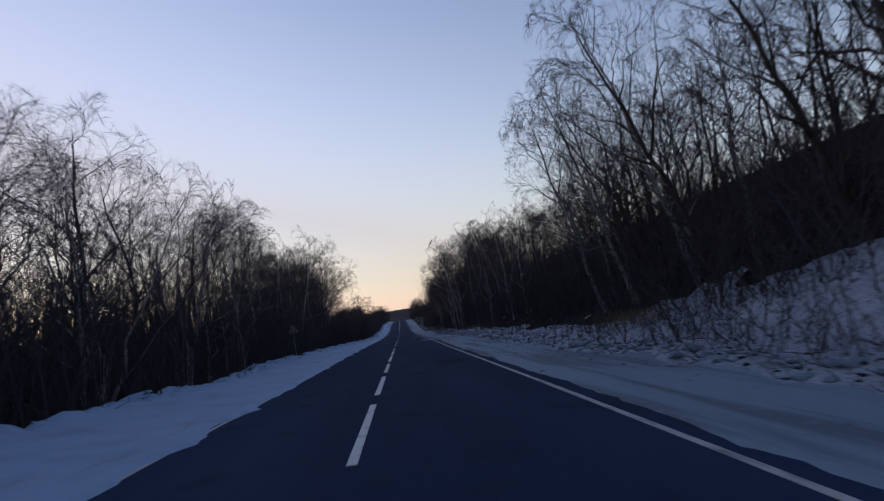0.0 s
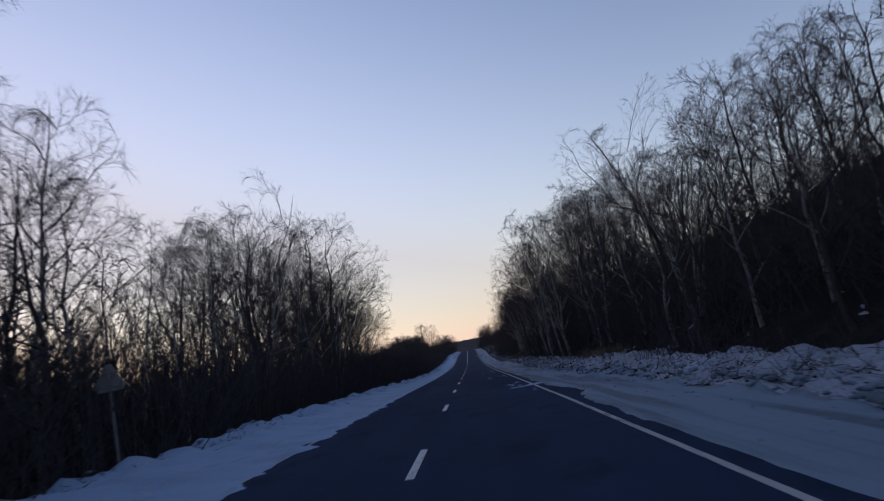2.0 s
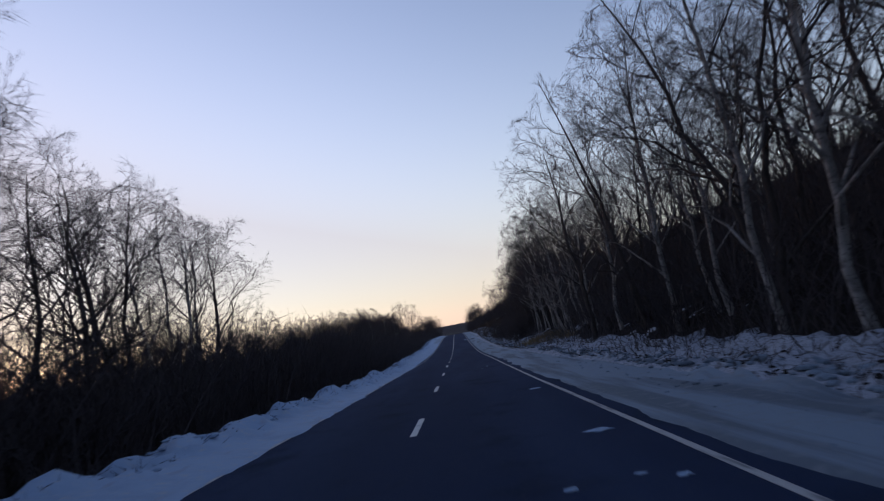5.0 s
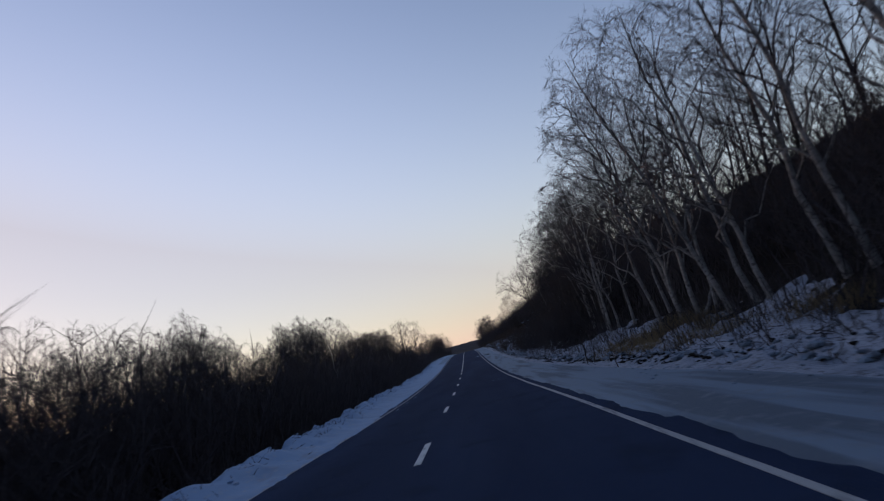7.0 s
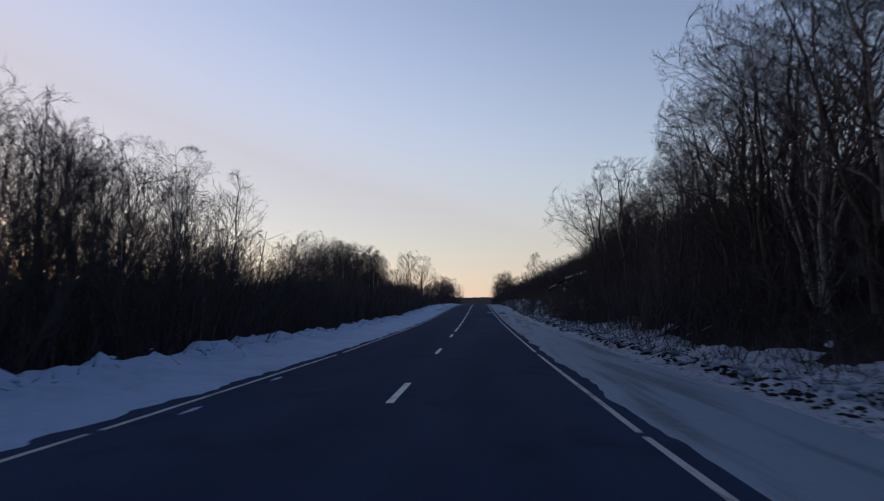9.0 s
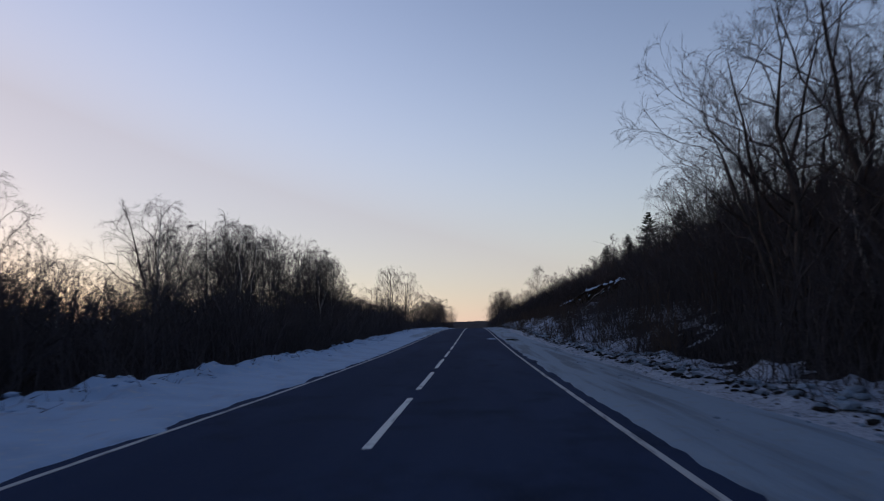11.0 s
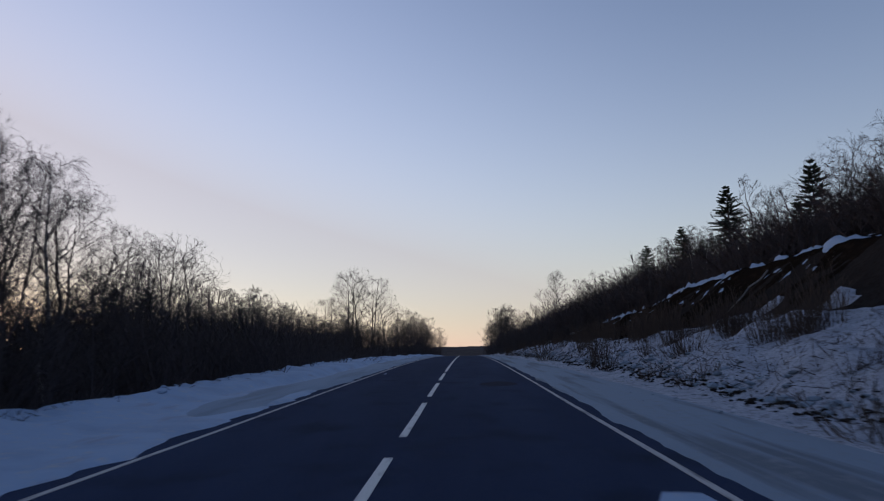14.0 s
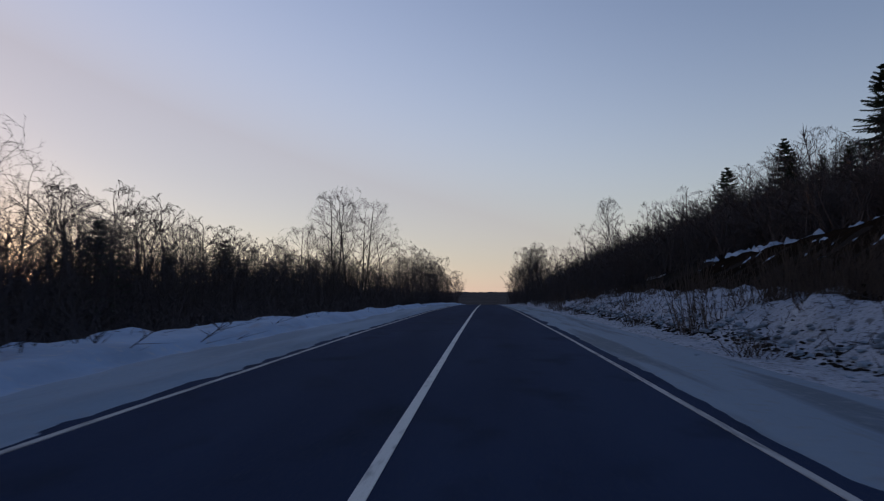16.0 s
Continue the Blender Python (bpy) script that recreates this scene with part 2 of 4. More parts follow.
def right_foot(y):
    """Where the packed shoulder ends and the rough bank begins."""
    return float(np.interp(y, [0, 56, 68, 82, 110, 150, 250, 280], [5.9, 5.8, 5.2, 5.2, 6.0, 6.6, 6.7, 7.2]))


def snow_right(x, y):
    e = 3.62 + 0.2 * bumps(y, 0, 2.6, 14) + 0.1 * bumps(y, 0, 0.6, 15) + 0.12 * step(130, 136, y) * (1 - step(138, 144, y)) + gap_right(y) * (0.8 + 0.5 * bumps(x, y, 1.0, 3))
    rise = step(e - 0.03, e + 0.35, x)
    foot = right_foot(y) + 0.4 * bumps(y, 0, 6, 16)
    base = land(x, y) - road_z(y) if x > 4.6 else -0.12
    flat = -0.06 + 0.1 * rise
    k = step(foot - 0.6, foot + 1.6, x)
    fade = 0.2 + 0.06 * cut_share(y) - 0.4 * step(8.3, 10.6, x - 2.3 * (1 - step(14, 30, y)) - 1.7 * step(144, 150, y) * (1 - step(176, 182, y)) - 0.9 * step(196, 206, y) + 1.6 * step(209, 215, y) * (1 - step(236, 243, y)) + 1.6 * bumps(x, y, 3.0, 18)) * (1 - cut_share(y))
    fade += 0.16 * bumps(x, y, 0.55, 27) * step(8, 9.5, x) * (1 - cut_share(y))
    top = float(np.interp(y, [276, 288, 295, 300, 307, 316, 335, 350], [15.5, 15.5, 13.6, 11.6, 11.4, 13.2, 13.5, 14]))
    fade -= 0.75 * step(top - 0.9, top + 0.9, x + 0.6 * bumps(x, y, 1.2, 19) + 2.4 * bumps(y + x, x * 0.25, 3.6, 20) + 1.4 * bumps(y + 0.6 * x, x * 0.3, 1.1, 42)) * cut_share(y)
    h = flat * (1 - k) + (base + fade) * k
    if x < foot + 1.5:
        h = max(h, base + 0.05)
    h += (0.22 * bumps(x, y, 1.8, 24) + 0.2 * bumps(x, y, 0.8, 21) + 0.14 * bumps(x, y, 0.4, 22)) * step(foot - 0.4, foot + 0.5, x) * (1 - 0.3 * step(8.5, 11, x)) * (1 - 0.2 * cut_share(y))
    h += (0.42 * bumps(x, y * 0.7, 2.1, 44) + 0.3 * max(0.0, bumps(x, y, 1.1, 45))) * step(foot + 0.4, foot + 2.0, x) * step(222, 236, y)
    h += 0.045 * bumps(x, y * 0.1, 0.45, 23) * rise
    spot = 1.25 - ((x - 4.5) / 0.36) ** 2 - ((y - 254.7) / 1.1) ** 2 + 0.6 * bumps(x, y, 0.5, 41)
    h -= 0.16 * step(0.1, 0.6, spot)
    return road_z(y) + h


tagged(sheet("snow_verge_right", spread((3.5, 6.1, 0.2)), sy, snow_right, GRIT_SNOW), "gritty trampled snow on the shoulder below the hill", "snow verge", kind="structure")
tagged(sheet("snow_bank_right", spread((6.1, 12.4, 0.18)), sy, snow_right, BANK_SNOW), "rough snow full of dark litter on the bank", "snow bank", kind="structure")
rx2 = spread((12.4, 18.5, 0.3))
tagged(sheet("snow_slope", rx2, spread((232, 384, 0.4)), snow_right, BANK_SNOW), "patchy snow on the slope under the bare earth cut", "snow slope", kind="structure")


# bare earth face of the cut, and the snow lip on its edge
def earth(x, y):
    k = step(270, 290, y + 5 * bumps(x, y, 6, 35)) * (1 - step(338, 372, y))
    rib = abs(bumps(y, x * 0.3, 2.2, 30)) * 0.9 + abs(bumps(y, x, 0.8, 31)) * 0.3
    return land(x, y) + 0.12 - 0.5 * (1 - step(10.2, 11.4, x)) - 1.2 * (1 - step(0.5, 0.95, k)) - rib * step(14.8, 16.4, x) * (1 - step(20.6, 21.6, x)) * 0.7


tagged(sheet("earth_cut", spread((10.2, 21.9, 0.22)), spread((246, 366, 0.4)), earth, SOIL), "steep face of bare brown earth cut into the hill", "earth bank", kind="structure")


def lip(x, y):
    k = cut_share(y)
    m = 21.2 - 1.1 * bumps(y, 2.0, 7, 5) * k + 0.5 * bumps(y, 0, 3, 33)
    w = 0.25 + 0.6 * bumps(y, 0, 3.0, 34)
    t = 0.55 * max(0.0, 1 - abs(x - m) / max(w, 0.1)) - 0.22
    t += 0.24 * bumps(x, y, 0.7, 36) + 0.1 * bumps(x, y, 0.3, 37)
    return land(x, y) + 0.1 + t - 0.8 * (1 - step(0.5, 0.9, k)) - 0.8 * (1 - step(281, 289, y))


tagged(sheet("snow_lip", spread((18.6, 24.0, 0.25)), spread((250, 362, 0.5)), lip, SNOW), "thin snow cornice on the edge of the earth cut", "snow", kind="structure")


# ---- road markings ----
def stripe(name, x, y0, y1, width, label, group="", wob=0.0, x_of=None, kind="", material=PAINT):
    n = max(1, int((y1 - y0) / 3.0))
    V, F = [], []
    for i in range(n + 1):
        y = y0 + (y1 - y0) * i / n
        c = x_of(y) if x_of else x
        for dx, dz in ((-width / 2, -0.01), (-width / 2, 0.006), (width / 2, 0.006), (width / 2, -0.01)):
            V.append((c + dx + wob * bumps(y, dx, 1.5, 40), y, road_z(y) + dz))
    for i in range(n):
        a, b = i * 4, i * 4 + 4
        F += [(a + k, a + k + 1, b + k + 1, b + k) for k in range(3)]
    F += [(0, 1, 2, 3), (n * 4 + 3, n * 4 + 2, n * 4 + 1, n * 4)]
    return tagged(obj_from(name, V, F, material), label, "road marking", group, kind)


for k in range(-2, 5):
    stripe("centre_dash", 0, 5.79 + 8 * k, 11.79 + 8 * k, 0.13, "long worn white centre line dash on asphalt", "long centre dashes", 0.01)
for k in range(0, 14):
    stripe("centre_dash", 0, 45.67 + 12 * k, 48.67 + 12 * k, 0.13, "short worn white centre line dash on asphalt", "short centre dashes", 0.01)
for k in range(-2, 8):
    stripe("centre_dash", 0, 224.57 + 8 * k, 230.57 + 8 * k, 0.125, "long worn white centre line dash on asphalt", "long centre dashes before the solid line", 0.01)
stripe("centre_line", 0, 288.57, 520, 0.125, "solid worn white centre line on asphalt", kind="structure")
stripe("edge_line_right", 3.5, -20, 520, 0.095, "worn white edge line beside the shoulder", wob=0.015, kind="structure", material=EDGE_PAINT)
stripe("edge_line_left", 0, -20, 520, 0.095, "worn white edge line partly under snow", wob=0.015, kind="structure", material=EDGE_PAINT,
       x_of=lambda y: float(np.interp(y, [0, 25, 60, 500], [-3.12, -3.15, -3.42, -3.44])))


# ---- lumps of snow and ice ----
def lump(name, x, y, sx_, sy_, sz_, material, label, category, group="", seed=0, z=None):
    bm = bmesh.new()
    bmesh.ops.create_icosphere(bm, subdivisions=2, radius=1)
    for v in bm.verts:
        k = 1 + 0.45 * noise.noise(v.co * 1.7 + Vector((seed, 0, 0))) + 0.2 * noise.noise(v.co * 4 + Vector((0, seed, 0)))
        v.co = Vector((v.co.x * sx_ * k, v.co.y * sy_ * k, max(v.co.z, -0.25) * sz_ * k + (road_z(y + v.co.y * sy_ * k) - road_z(y) if z is None else 0.0)))
    me = bpy.data.meshes.new(name)
    bm.to_mesh(me)
    bm.free()
    me.materials.append(material)
    ob = new(name, me)
    ob.location = (x, y, (road_z(y) if z is None else z) + 0.2 * sz_)
    return tagged(ob, label, category, group)


for i, (x, y, a, b, c) in enumerate([(3.15, 64.2, 0.62, 0.15, 0.03), (3.6, 64.6, 0.35, 0.5, 0.03), (2.75, 67.6, 0.24, 0.1, 0.02), (2.7, 66.2, 0.1, 0.07, 0.02), (3.1, 68.9, 0.14, 0.1, 0.02), (3.0, 65.6, 0.1, 0.08, 0.02), (3.1, 83.1, 0.16, 0.12, 0.02),
                                     (3.02, 259.2, 0.4, 1.25, 0.03), (2.9, 102.6, 0.2, 0.15, 0.02), (3.0, 111.5, 0.16, 0.14, 0.02)]):
    lump("snow_patch", x, y, a, b, c, SNOW, "thin flattened patch of packed snow on the asphalt", "snow patch", "packed snow on the lane", i)
rnd = random.Random(5)
for i in range(16):
    y = rnd.choice([62, 66, 81, 83, 98, 130, 172, 266]) + rnd.uniform(-2.5, 2.5)
    lump("ice_crumb", rnd.uniform(1.8, 3.3), y, rnd.uniform(0.03, 0.08), rnd.uniform(0.03, 0.06), rnd.uniform(0.01, 0.03), SNOW,
         "small crumb of ice on the asphalt", "ice crumb", "ice crumbs", i + 20)
for i, (x, y) in enumerate([(-3.0, 165.5), (-3.05, 171.0), (-3.0, 176.8), (-3.1, 181.5), (-2.95, 287.0)]):
    lump("snow_patch", x, y, 0.06, 0.4, 0.012, SNOW, "flat streak of snow over the edge line", "snow patch", "snow over the edge line", i + 60)


# ---- bare trees ----
def tube(V, F, pts, rad, sides):
    base = len(V)
    n = len(pts)
    for i in range(n):
        p = pts[i]
        d = (pts[min(i + 1, n - 1)] - pts[max(i - 1, 0)]).normalized()
        u = d.orthogonal().normalized()
        w = d.cross(u)
        for k in range(sides):
            a = 2 * math.pi * k / sides
            V.append(tuple(p + (u * math.cos(a) + w * math.sin(a)) * rad[i]))
    for i in range(n - 1):
        for k in range(sides):
            a, b = base + i * sides + k, base + i * sides + (k + 1) % sides
            F.append((a, b, b + sides, a + sides))


def spike(V, F, a, b, r):
    """A thin straight twig that tapers to a point."""
    d = (b - a).normalized()
    u = d.orthogonal().normalized()
    w = d.cross(u)
    base = len(V)
    for c, s in ((1.0, 0.0), (-0.5, 0.866), (-0.5, -0.866)):
        V.append(tuple(a + (u * c + w * s) * r))
    V.append(tuple(b))
    F += [(base, base + 1, base + 3), (base + 1, base + 2, base + 3), (base + 2, base, base + 3)]


def bough(rnd, start, way, length, n, wander, lift):
    pts, d = [start], way.normalized()
    for i in range(n):
        d = (d + Vector((rnd.gauss(0, wander), rnd.gauss(0, wander), rnd.gauss(0, wander) + lift))).normalized()
        pts.append(pts[-1] + d * (length / n))
    return pts


def off_axis(rnd, d, angle, turn):
    u = d.orthogonal().normalized()
    w = d.cross(u)
    return (d * math.cos(angle) + (u * math.cos(turn) + w * math.sin(turn)) * math.sin(angle)).normalized()


def at(pts, k):
    k = min(max(k, 0.0), 0.999) * (len(pts) - 1)
    i = int(k)
    return pts[i].lerp(pts[i + 1], k - i), (pts[i + 1] - pts[i]).normalized()


def arc(rnd, a, way, b, n, sag=0.0, wob=0.03):
    """A curve from a, setting out along way, to b; its end bends down by sag."""
    length = (b - a).length
    c = a + way.normalized() * length * 0.5
    pts = []
    for i in range(n + 1):
        k = i / n
        p = a * (1 - k) ** 2 + c * (2 * k * (1 - k)) + b * k * k
        if 0 < i:
            w = wob * length * (1 if i < n else 0.4)
            p = p + Vector((rnd.gauss(0, w), rnd.gauss(0, w), rnd.gauss(0, w) - sag * length * k ** 3))
        pts.append(p)
    return pts


def crown_tree(name, seed, h, r, base=0.3, wide=0.3, limbs=12, branches=8, shoots=5, twigs=5, rise=1.0, sag=0.0, stems=1, splay=0.1, leader=0.97, bark=None, twig_r=0.008, label="", lobes=0.25):
    """A bare tree: stems carry limbs, these branches, shoots and twigs, inside an uneven rounded crown. Parts: trunk, crown."""
    rnd = random.Random(seed)
    VC, FC, trunks = [], [], []
    off = Vector((rnd.uniform(0, 50), rnd.uniform(0, 50), 0))
    tops = []
    for s in range(stems):
        turn = 2 * math.pi * s / stems + rnd.uniform(-0.6, 0.6)
        tilt = splay * rnd.uniform(0.6, 1.3)
        top = h * leader * (1 if s == 0 else rnd.uniform(0.72, 0.98))
        tops.append((turn, tilt, top))
    mid, size = Vector((0, 0, h * (base + 1) / 2)), Vector((wide * h, wide * h, h * (1 - base) / 2))

    def inside(p, soft=0.12):
        q = Vector(((p.x - mid.x) / size.x, (p.y - mid.y) / size.y, (p.z - mid.z) / size.z))
        far = q.length
        if far < 1e-4:
            return p
        edge = 1 + lobes * noise.noise(q / far * 2.2 + off)
        if far <= edge:
            return p
        q *= (edge + soft * (far - edge)) / far
        return Vector((mid.x + q.x * size.x, mid.y + q.y * size.y, mid.z + q.z * size.z))

    for turn, tilt, top in tops:
        VT, FT = [], []
        trunks.append((VT, FT))
        foot = Vector((math.cos(turn), math.sin(turn), 0)) * (0.13 * (stems > 1)) + Vector((0, 0, -0.3))
        end = Vector((math.cos(turn) * tilt * top, math.sin(turn) * tilt * top, top))
        n = 8
        pts = arc(rnd, foot, Vector((math.cos(turn) * tilt * 0.4, math.sin(turn) * tilt * 0.4, 1)), end, n, 0, 0.008)
        rr = r * rnd.uniform(0.75, 1.0) if stems > 1 else r
        rad = [rr * ((1 - i / n) ** 0.8 + (0.3 if i == 0 else 0)) + 0.01 for i in range(n + 1)]
        tube(VT, FT, pts, rad, 7 if r > 0.09 else 5)
        golden = rnd.uniform(0, 6.28)
        for i in range(limbs):
            u = (i + rnd.random() * 0.7) / limbs
            k = (base * 0.72) + (0.96 - base * 0.72) * u ** 0.9
            p, d = at(pts, k)
            golden += 2.4 + rnd.uniform(-0.5, 0.5)
            side = Vector((math.cos(golden), math.sin(golden), 0))
            out = size.x * rnd.uniform(0.7, 1.15) * float(np.interp(u, [0, 0.25, 0.6, 1], [0.85, 1.0, 0.8, 0.3]))
            tip = inside(p + side * out + d * out * rise * rnd.uniform(0.7, 1.3))
            lim = arc(rnd, p, side * 0.75 + d * 0.75 * rise, tip, 5, sag, 0.035)
            length = (tip - p).length
            r1 = max(0.016, rr * (1 - k) ** 0.8 * 0.55)
            thick = r1 > 0.045
            tube(VT if thick else VC, FT if thick else FC, lim, [r1 * (1 - j / 5) ** 0.8 + 0.007 for j in range(6)], 5 if thick else 3)
            for b in range(branches):
                kb = 0.22 + 0.78 * (b + rnd.random() * 0.7) / branches
                q, e = at(lim, kb)
                bl = (length * 0.55 * (1.2 - kb) + 0.05 * h) * rnd.uniform(0.75, 1.2)
                way = (off_axis(rnd, e, rnd.uniform(0.4, 0.85), b * 2.4 + rnd.uniform(0, 1.5)) + Vector((0, 0, 0.12))).normalized()
                br = arc(rnd, q, e * 0.5 + way * 0.5, inside(q + way * bl), 3, sag * 1.4, 0.04)
                r2 = max(twig_r * 1.25, r1 * (1 - 0.7 * kb) * 0.42)
                tube(VC, FC, br, [r2, r2 * 0.75, r2 * 0.5, twig_r * 0.7], 3)
                for t in range(shoots):
                    kt = 0.2 + 0.8 * (t + rnd.random() * 0.6) / shoots
                    q2, e2 = at(br, kt)
                    sl = (bl * 0.42 * (1.25 - kt) + 0.018 * h) * rnd.uniform(0.7, 1.2)
                    way2 = (off_axis(rnd, e2, rnd.uniform(0.35, 0.85), t * 2.4 + rnd.uniform(0, 2)) + Vector((0, 0, -sag * 0.5))).normalized()
                    z2 = inside(q2 + way2 * sl, 0.2)
                    m2 = q2.lerp(z2, 0.5) + e2 * sl * 0.1 + Vector((0, 0, sag * 0.15 * sl))
                    spike(VC, FC, q2, m2 + (m2 - q2) * 0.12, twig_r)
                    spike(VC, FC, m2, z2, twig_r * 0.85)
                    for w in range(twigs):
                        kw = 0.2 + 0.8 * (w + rnd.random() * 0.5) / twigs
                        q3 = q2.lerp(m2, kw * 2) if kw < 0.5 else m2.lerp(z2, kw * 2 - 1)
                        way3 = off_axis(rnd, (z2 - q2).normalized(), rnd.uniform(0.35, 0.8), w * 2.4 + rnd.uniform(0, 2)) + Vector((0, 0, -sag))
                        spike(VC, FC, q3, q3 + way3 * h * rnd.uniform(0.016, 0.036), twig_r * 0.75)
    ob = new(name)
    for VT, FT in trunks:
        obj_from("trunk", VT, FT, bark or BARK, ob, True)
    obj_from("crown", VC, FC, TWIG, ob)
    return tagged(ob, label, "tree")


def spruce(seed, h, label):
    rnd = random.Random(seed)
    VT, FT, VC, FC = [], [], [], []
    tube(VT, FT, [Vector((0, 0, -0.3)), Vector((0.02, 0, h * 0.5)), Vector((0, 0.03, h))], [h * 0.018, h * 0.011, 0.015], 6)
    z = h * 0.1
    while z < h * 0.99:
        k = z / h
        reach = (h * 0.4) * (1 - k) ** 0.85 + 0.12
        for b in range(13):
            a = rnd.uniform(0, 6.28)
            z0, z = z, z + h * rnd.uniform(-0.012, 0.012)
            L = reach * rnd.choice([0.55, 0.75, 0.95, 1.1])
            out = Vector((math.cos(a), math.sin(a), -0.38 + 0.6 * k))
            pts = [Vector((0, 0, z)), Vector((0, 0, z)) + out * L * 0.5, Vector((0, 0, z)) + out * L + Vector((0, 0, L * 0.12))]
            side = Vector((-math.sin(a), math.cos(a), 0))
            tube(VC, FC, pts, [0.035, 0.05, 0.012], 3)
            for j in range(12):
                kk = 0.2 + 0.8 * j / 12
                p, d = at(pts, kk)
                s = side * (1 if j % 2 else -1)
                q = p + (s * 0.55 + d * 0.6 + Vector((0, 0, -0.22))) * (0.16 + 0.36 * L * (1.1 - kk) * 0.6 + 0.1)
                spike(VC, FC, p, q, 0.085)
            z = z0
        z += h * 0.05 * rnd.uniform(0.8, 1.2)
    ob = new("spruce_tree")
    obj_from("trunk", VT, FT, BARK, ob, True)
    obj_from("crown", VC, FC, NEEDLE, ob)
    return tagged(ob, label, "spruce tree")


DEEP = -400.0
BROAD_L = "bare broad-crowned dark winter tree among roadside woods"
BIRCH_L = "slender bare birch with pale peeling bark in the roadside woods"
ALDER_L = "bare multi-stemmed alder with thin upright shoots"
FAR_L = "thin bare winter tree standing deeper in the woods"
ASPEN_L = "slim upright bare aspen with pointed top"
FAN_L = "bare wide-forking birch with long arching limbs over the berm"
models = {"birch": [], "fan": [], "broad": [], "alder": [], "aspen": [], "far": [], "farbirch": [], "spruce": []}
for s in range(5):
    models["birch"].append(crown_tree("birch_tree", 10 + s, 15.0, 0.13, base=(0.26, 0.22, 0.32, 0.24, 0.28)[s], wide=(0.22, 0.25, 0.2, 0.28, 0.24)[s], limbs=16, branches=7, shoots=5, twigs=4, rise=1.25, sag=0.12, bark=BIRCH, label=BIRCH_L, splay=0.06))
for s in range(3):
    models["fan"].append(crown_tree("spreading_birch", 20 + s, 15.0, 0.11, base=0.2, wide=(0.44, 0.4, 0.42)[s], limbs=5, branches=7, shoots=5, twigs=4, rise=1.3, sag=0.07, stems=(5, 6, 4)[s], splay=(0.3, 0.26, 0.34)[s], leader=0.95, bark=BIRCH, label=FAN_L, lobes=0.35))
for s in range(6):
    models["broad"].append(crown_tree("broadleaf_tree", 30 + s, 15.0, 0.17, base=(0.17, 0.22, 0.14, 0.2, 0.25, 0.16)[s], wide=(0.34, 0.3, 0.38, 0.33, 0.28, 0.36)[s], limbs=(13, 12, 6, 13, 12, 7)[s], branches=8, shoots=5, twigs=5, rise=(0.95, 1.1, 0.8, 1.0, 1.2, 0.9)[s], sag=0.04,
                                        stems=(1, 1, 3, 1, 1, 2)[s], splay=(0.08, 0.1, 0.22, 0.06, 0.1, 0.2)[s], leader=0.9, label=BROAD_L))
for s in range(4):
    models["alder"].append(crown_tree("alder_tree", 50 + s, 9.0, 0.05, base=0.22, wide=0.26, limbs=7, branches=5, shoots=4, twigs=3, rise=1.7, stems=5, splay=0.16, twig_r=0.008, label=ALDER_L, lobes=0.35))
for s in range(3):
    models["aspen"].append(crown_tree("aspen_tree", 60 + s, 12.0, 0.07, base=0.3, wide=(0.15, 0.18, 0.13)[s], limbs=11, branches=5, shoots=4, twigs=3, rise=1.8, stems=(2, 3, 2)[s], splay=0.08, twig_r=0.008, label=ASPEN_L, lobes=0.35))
for s in range(3):
    models["far"].append(crown_tree("woodland_tree", 70 + s, 15.0, 0.14, base=0.28, wide=(0.3, 0.34, 0.27)[s], limbs=12, branches=6, shoots=4, twigs=3, rise=1.0, twig_r=0.013, label=FAR_L))
for s in range(2):
    models["farbirch"].append(crown_tree("birch_tree", 80 + s, 15.0, 0.11, base=0.35, wide=0.2, limbs=12, branches=6, shoots=4, twigs=2, rise=1.3, sag=0.1, bark=BIRCH, twig_r=0.016, label=BIRCH_L))
for s in range(2):
    models["spruce"].append(spruce(90 + s, 10.0, "dark green spruce on the hill above the cut"))
for kind in models:
    for m in models[kind]:
        m.location = (0, 0, DEEP)
used = set()
DEEP_WOODS = {"left": [], "right": [], "crest": []}
deep_models = []
for s in range(3):
    ob = crown_tree("woodland_tree", 100 + s, 15.0, 0.14, base=0.22, wide=0.3, limbs=10, branches=5, shoots=4, twigs=1, twig_r=0.03)
    deep_models.append([(np.array([v.co[:] for v in p.data.vertices]), (np.array([i for f in p.data.polygons for i in f.vertices]), np.array([len(f.vertices) for f in p.data.polygons]))) for p in ob.children])
    for p in list(ob.children):
        bpy.data.objects.remove(p)
    bpy.data.objects.remove(ob)


def deep(side, x, y, h, rnd):
    """Notes a tree of the joined woods."""
    DEEP_WOODS[side].append((rnd.randrange(3), x, y, h / 15.0, rnd.uniform(0, 6.28)))


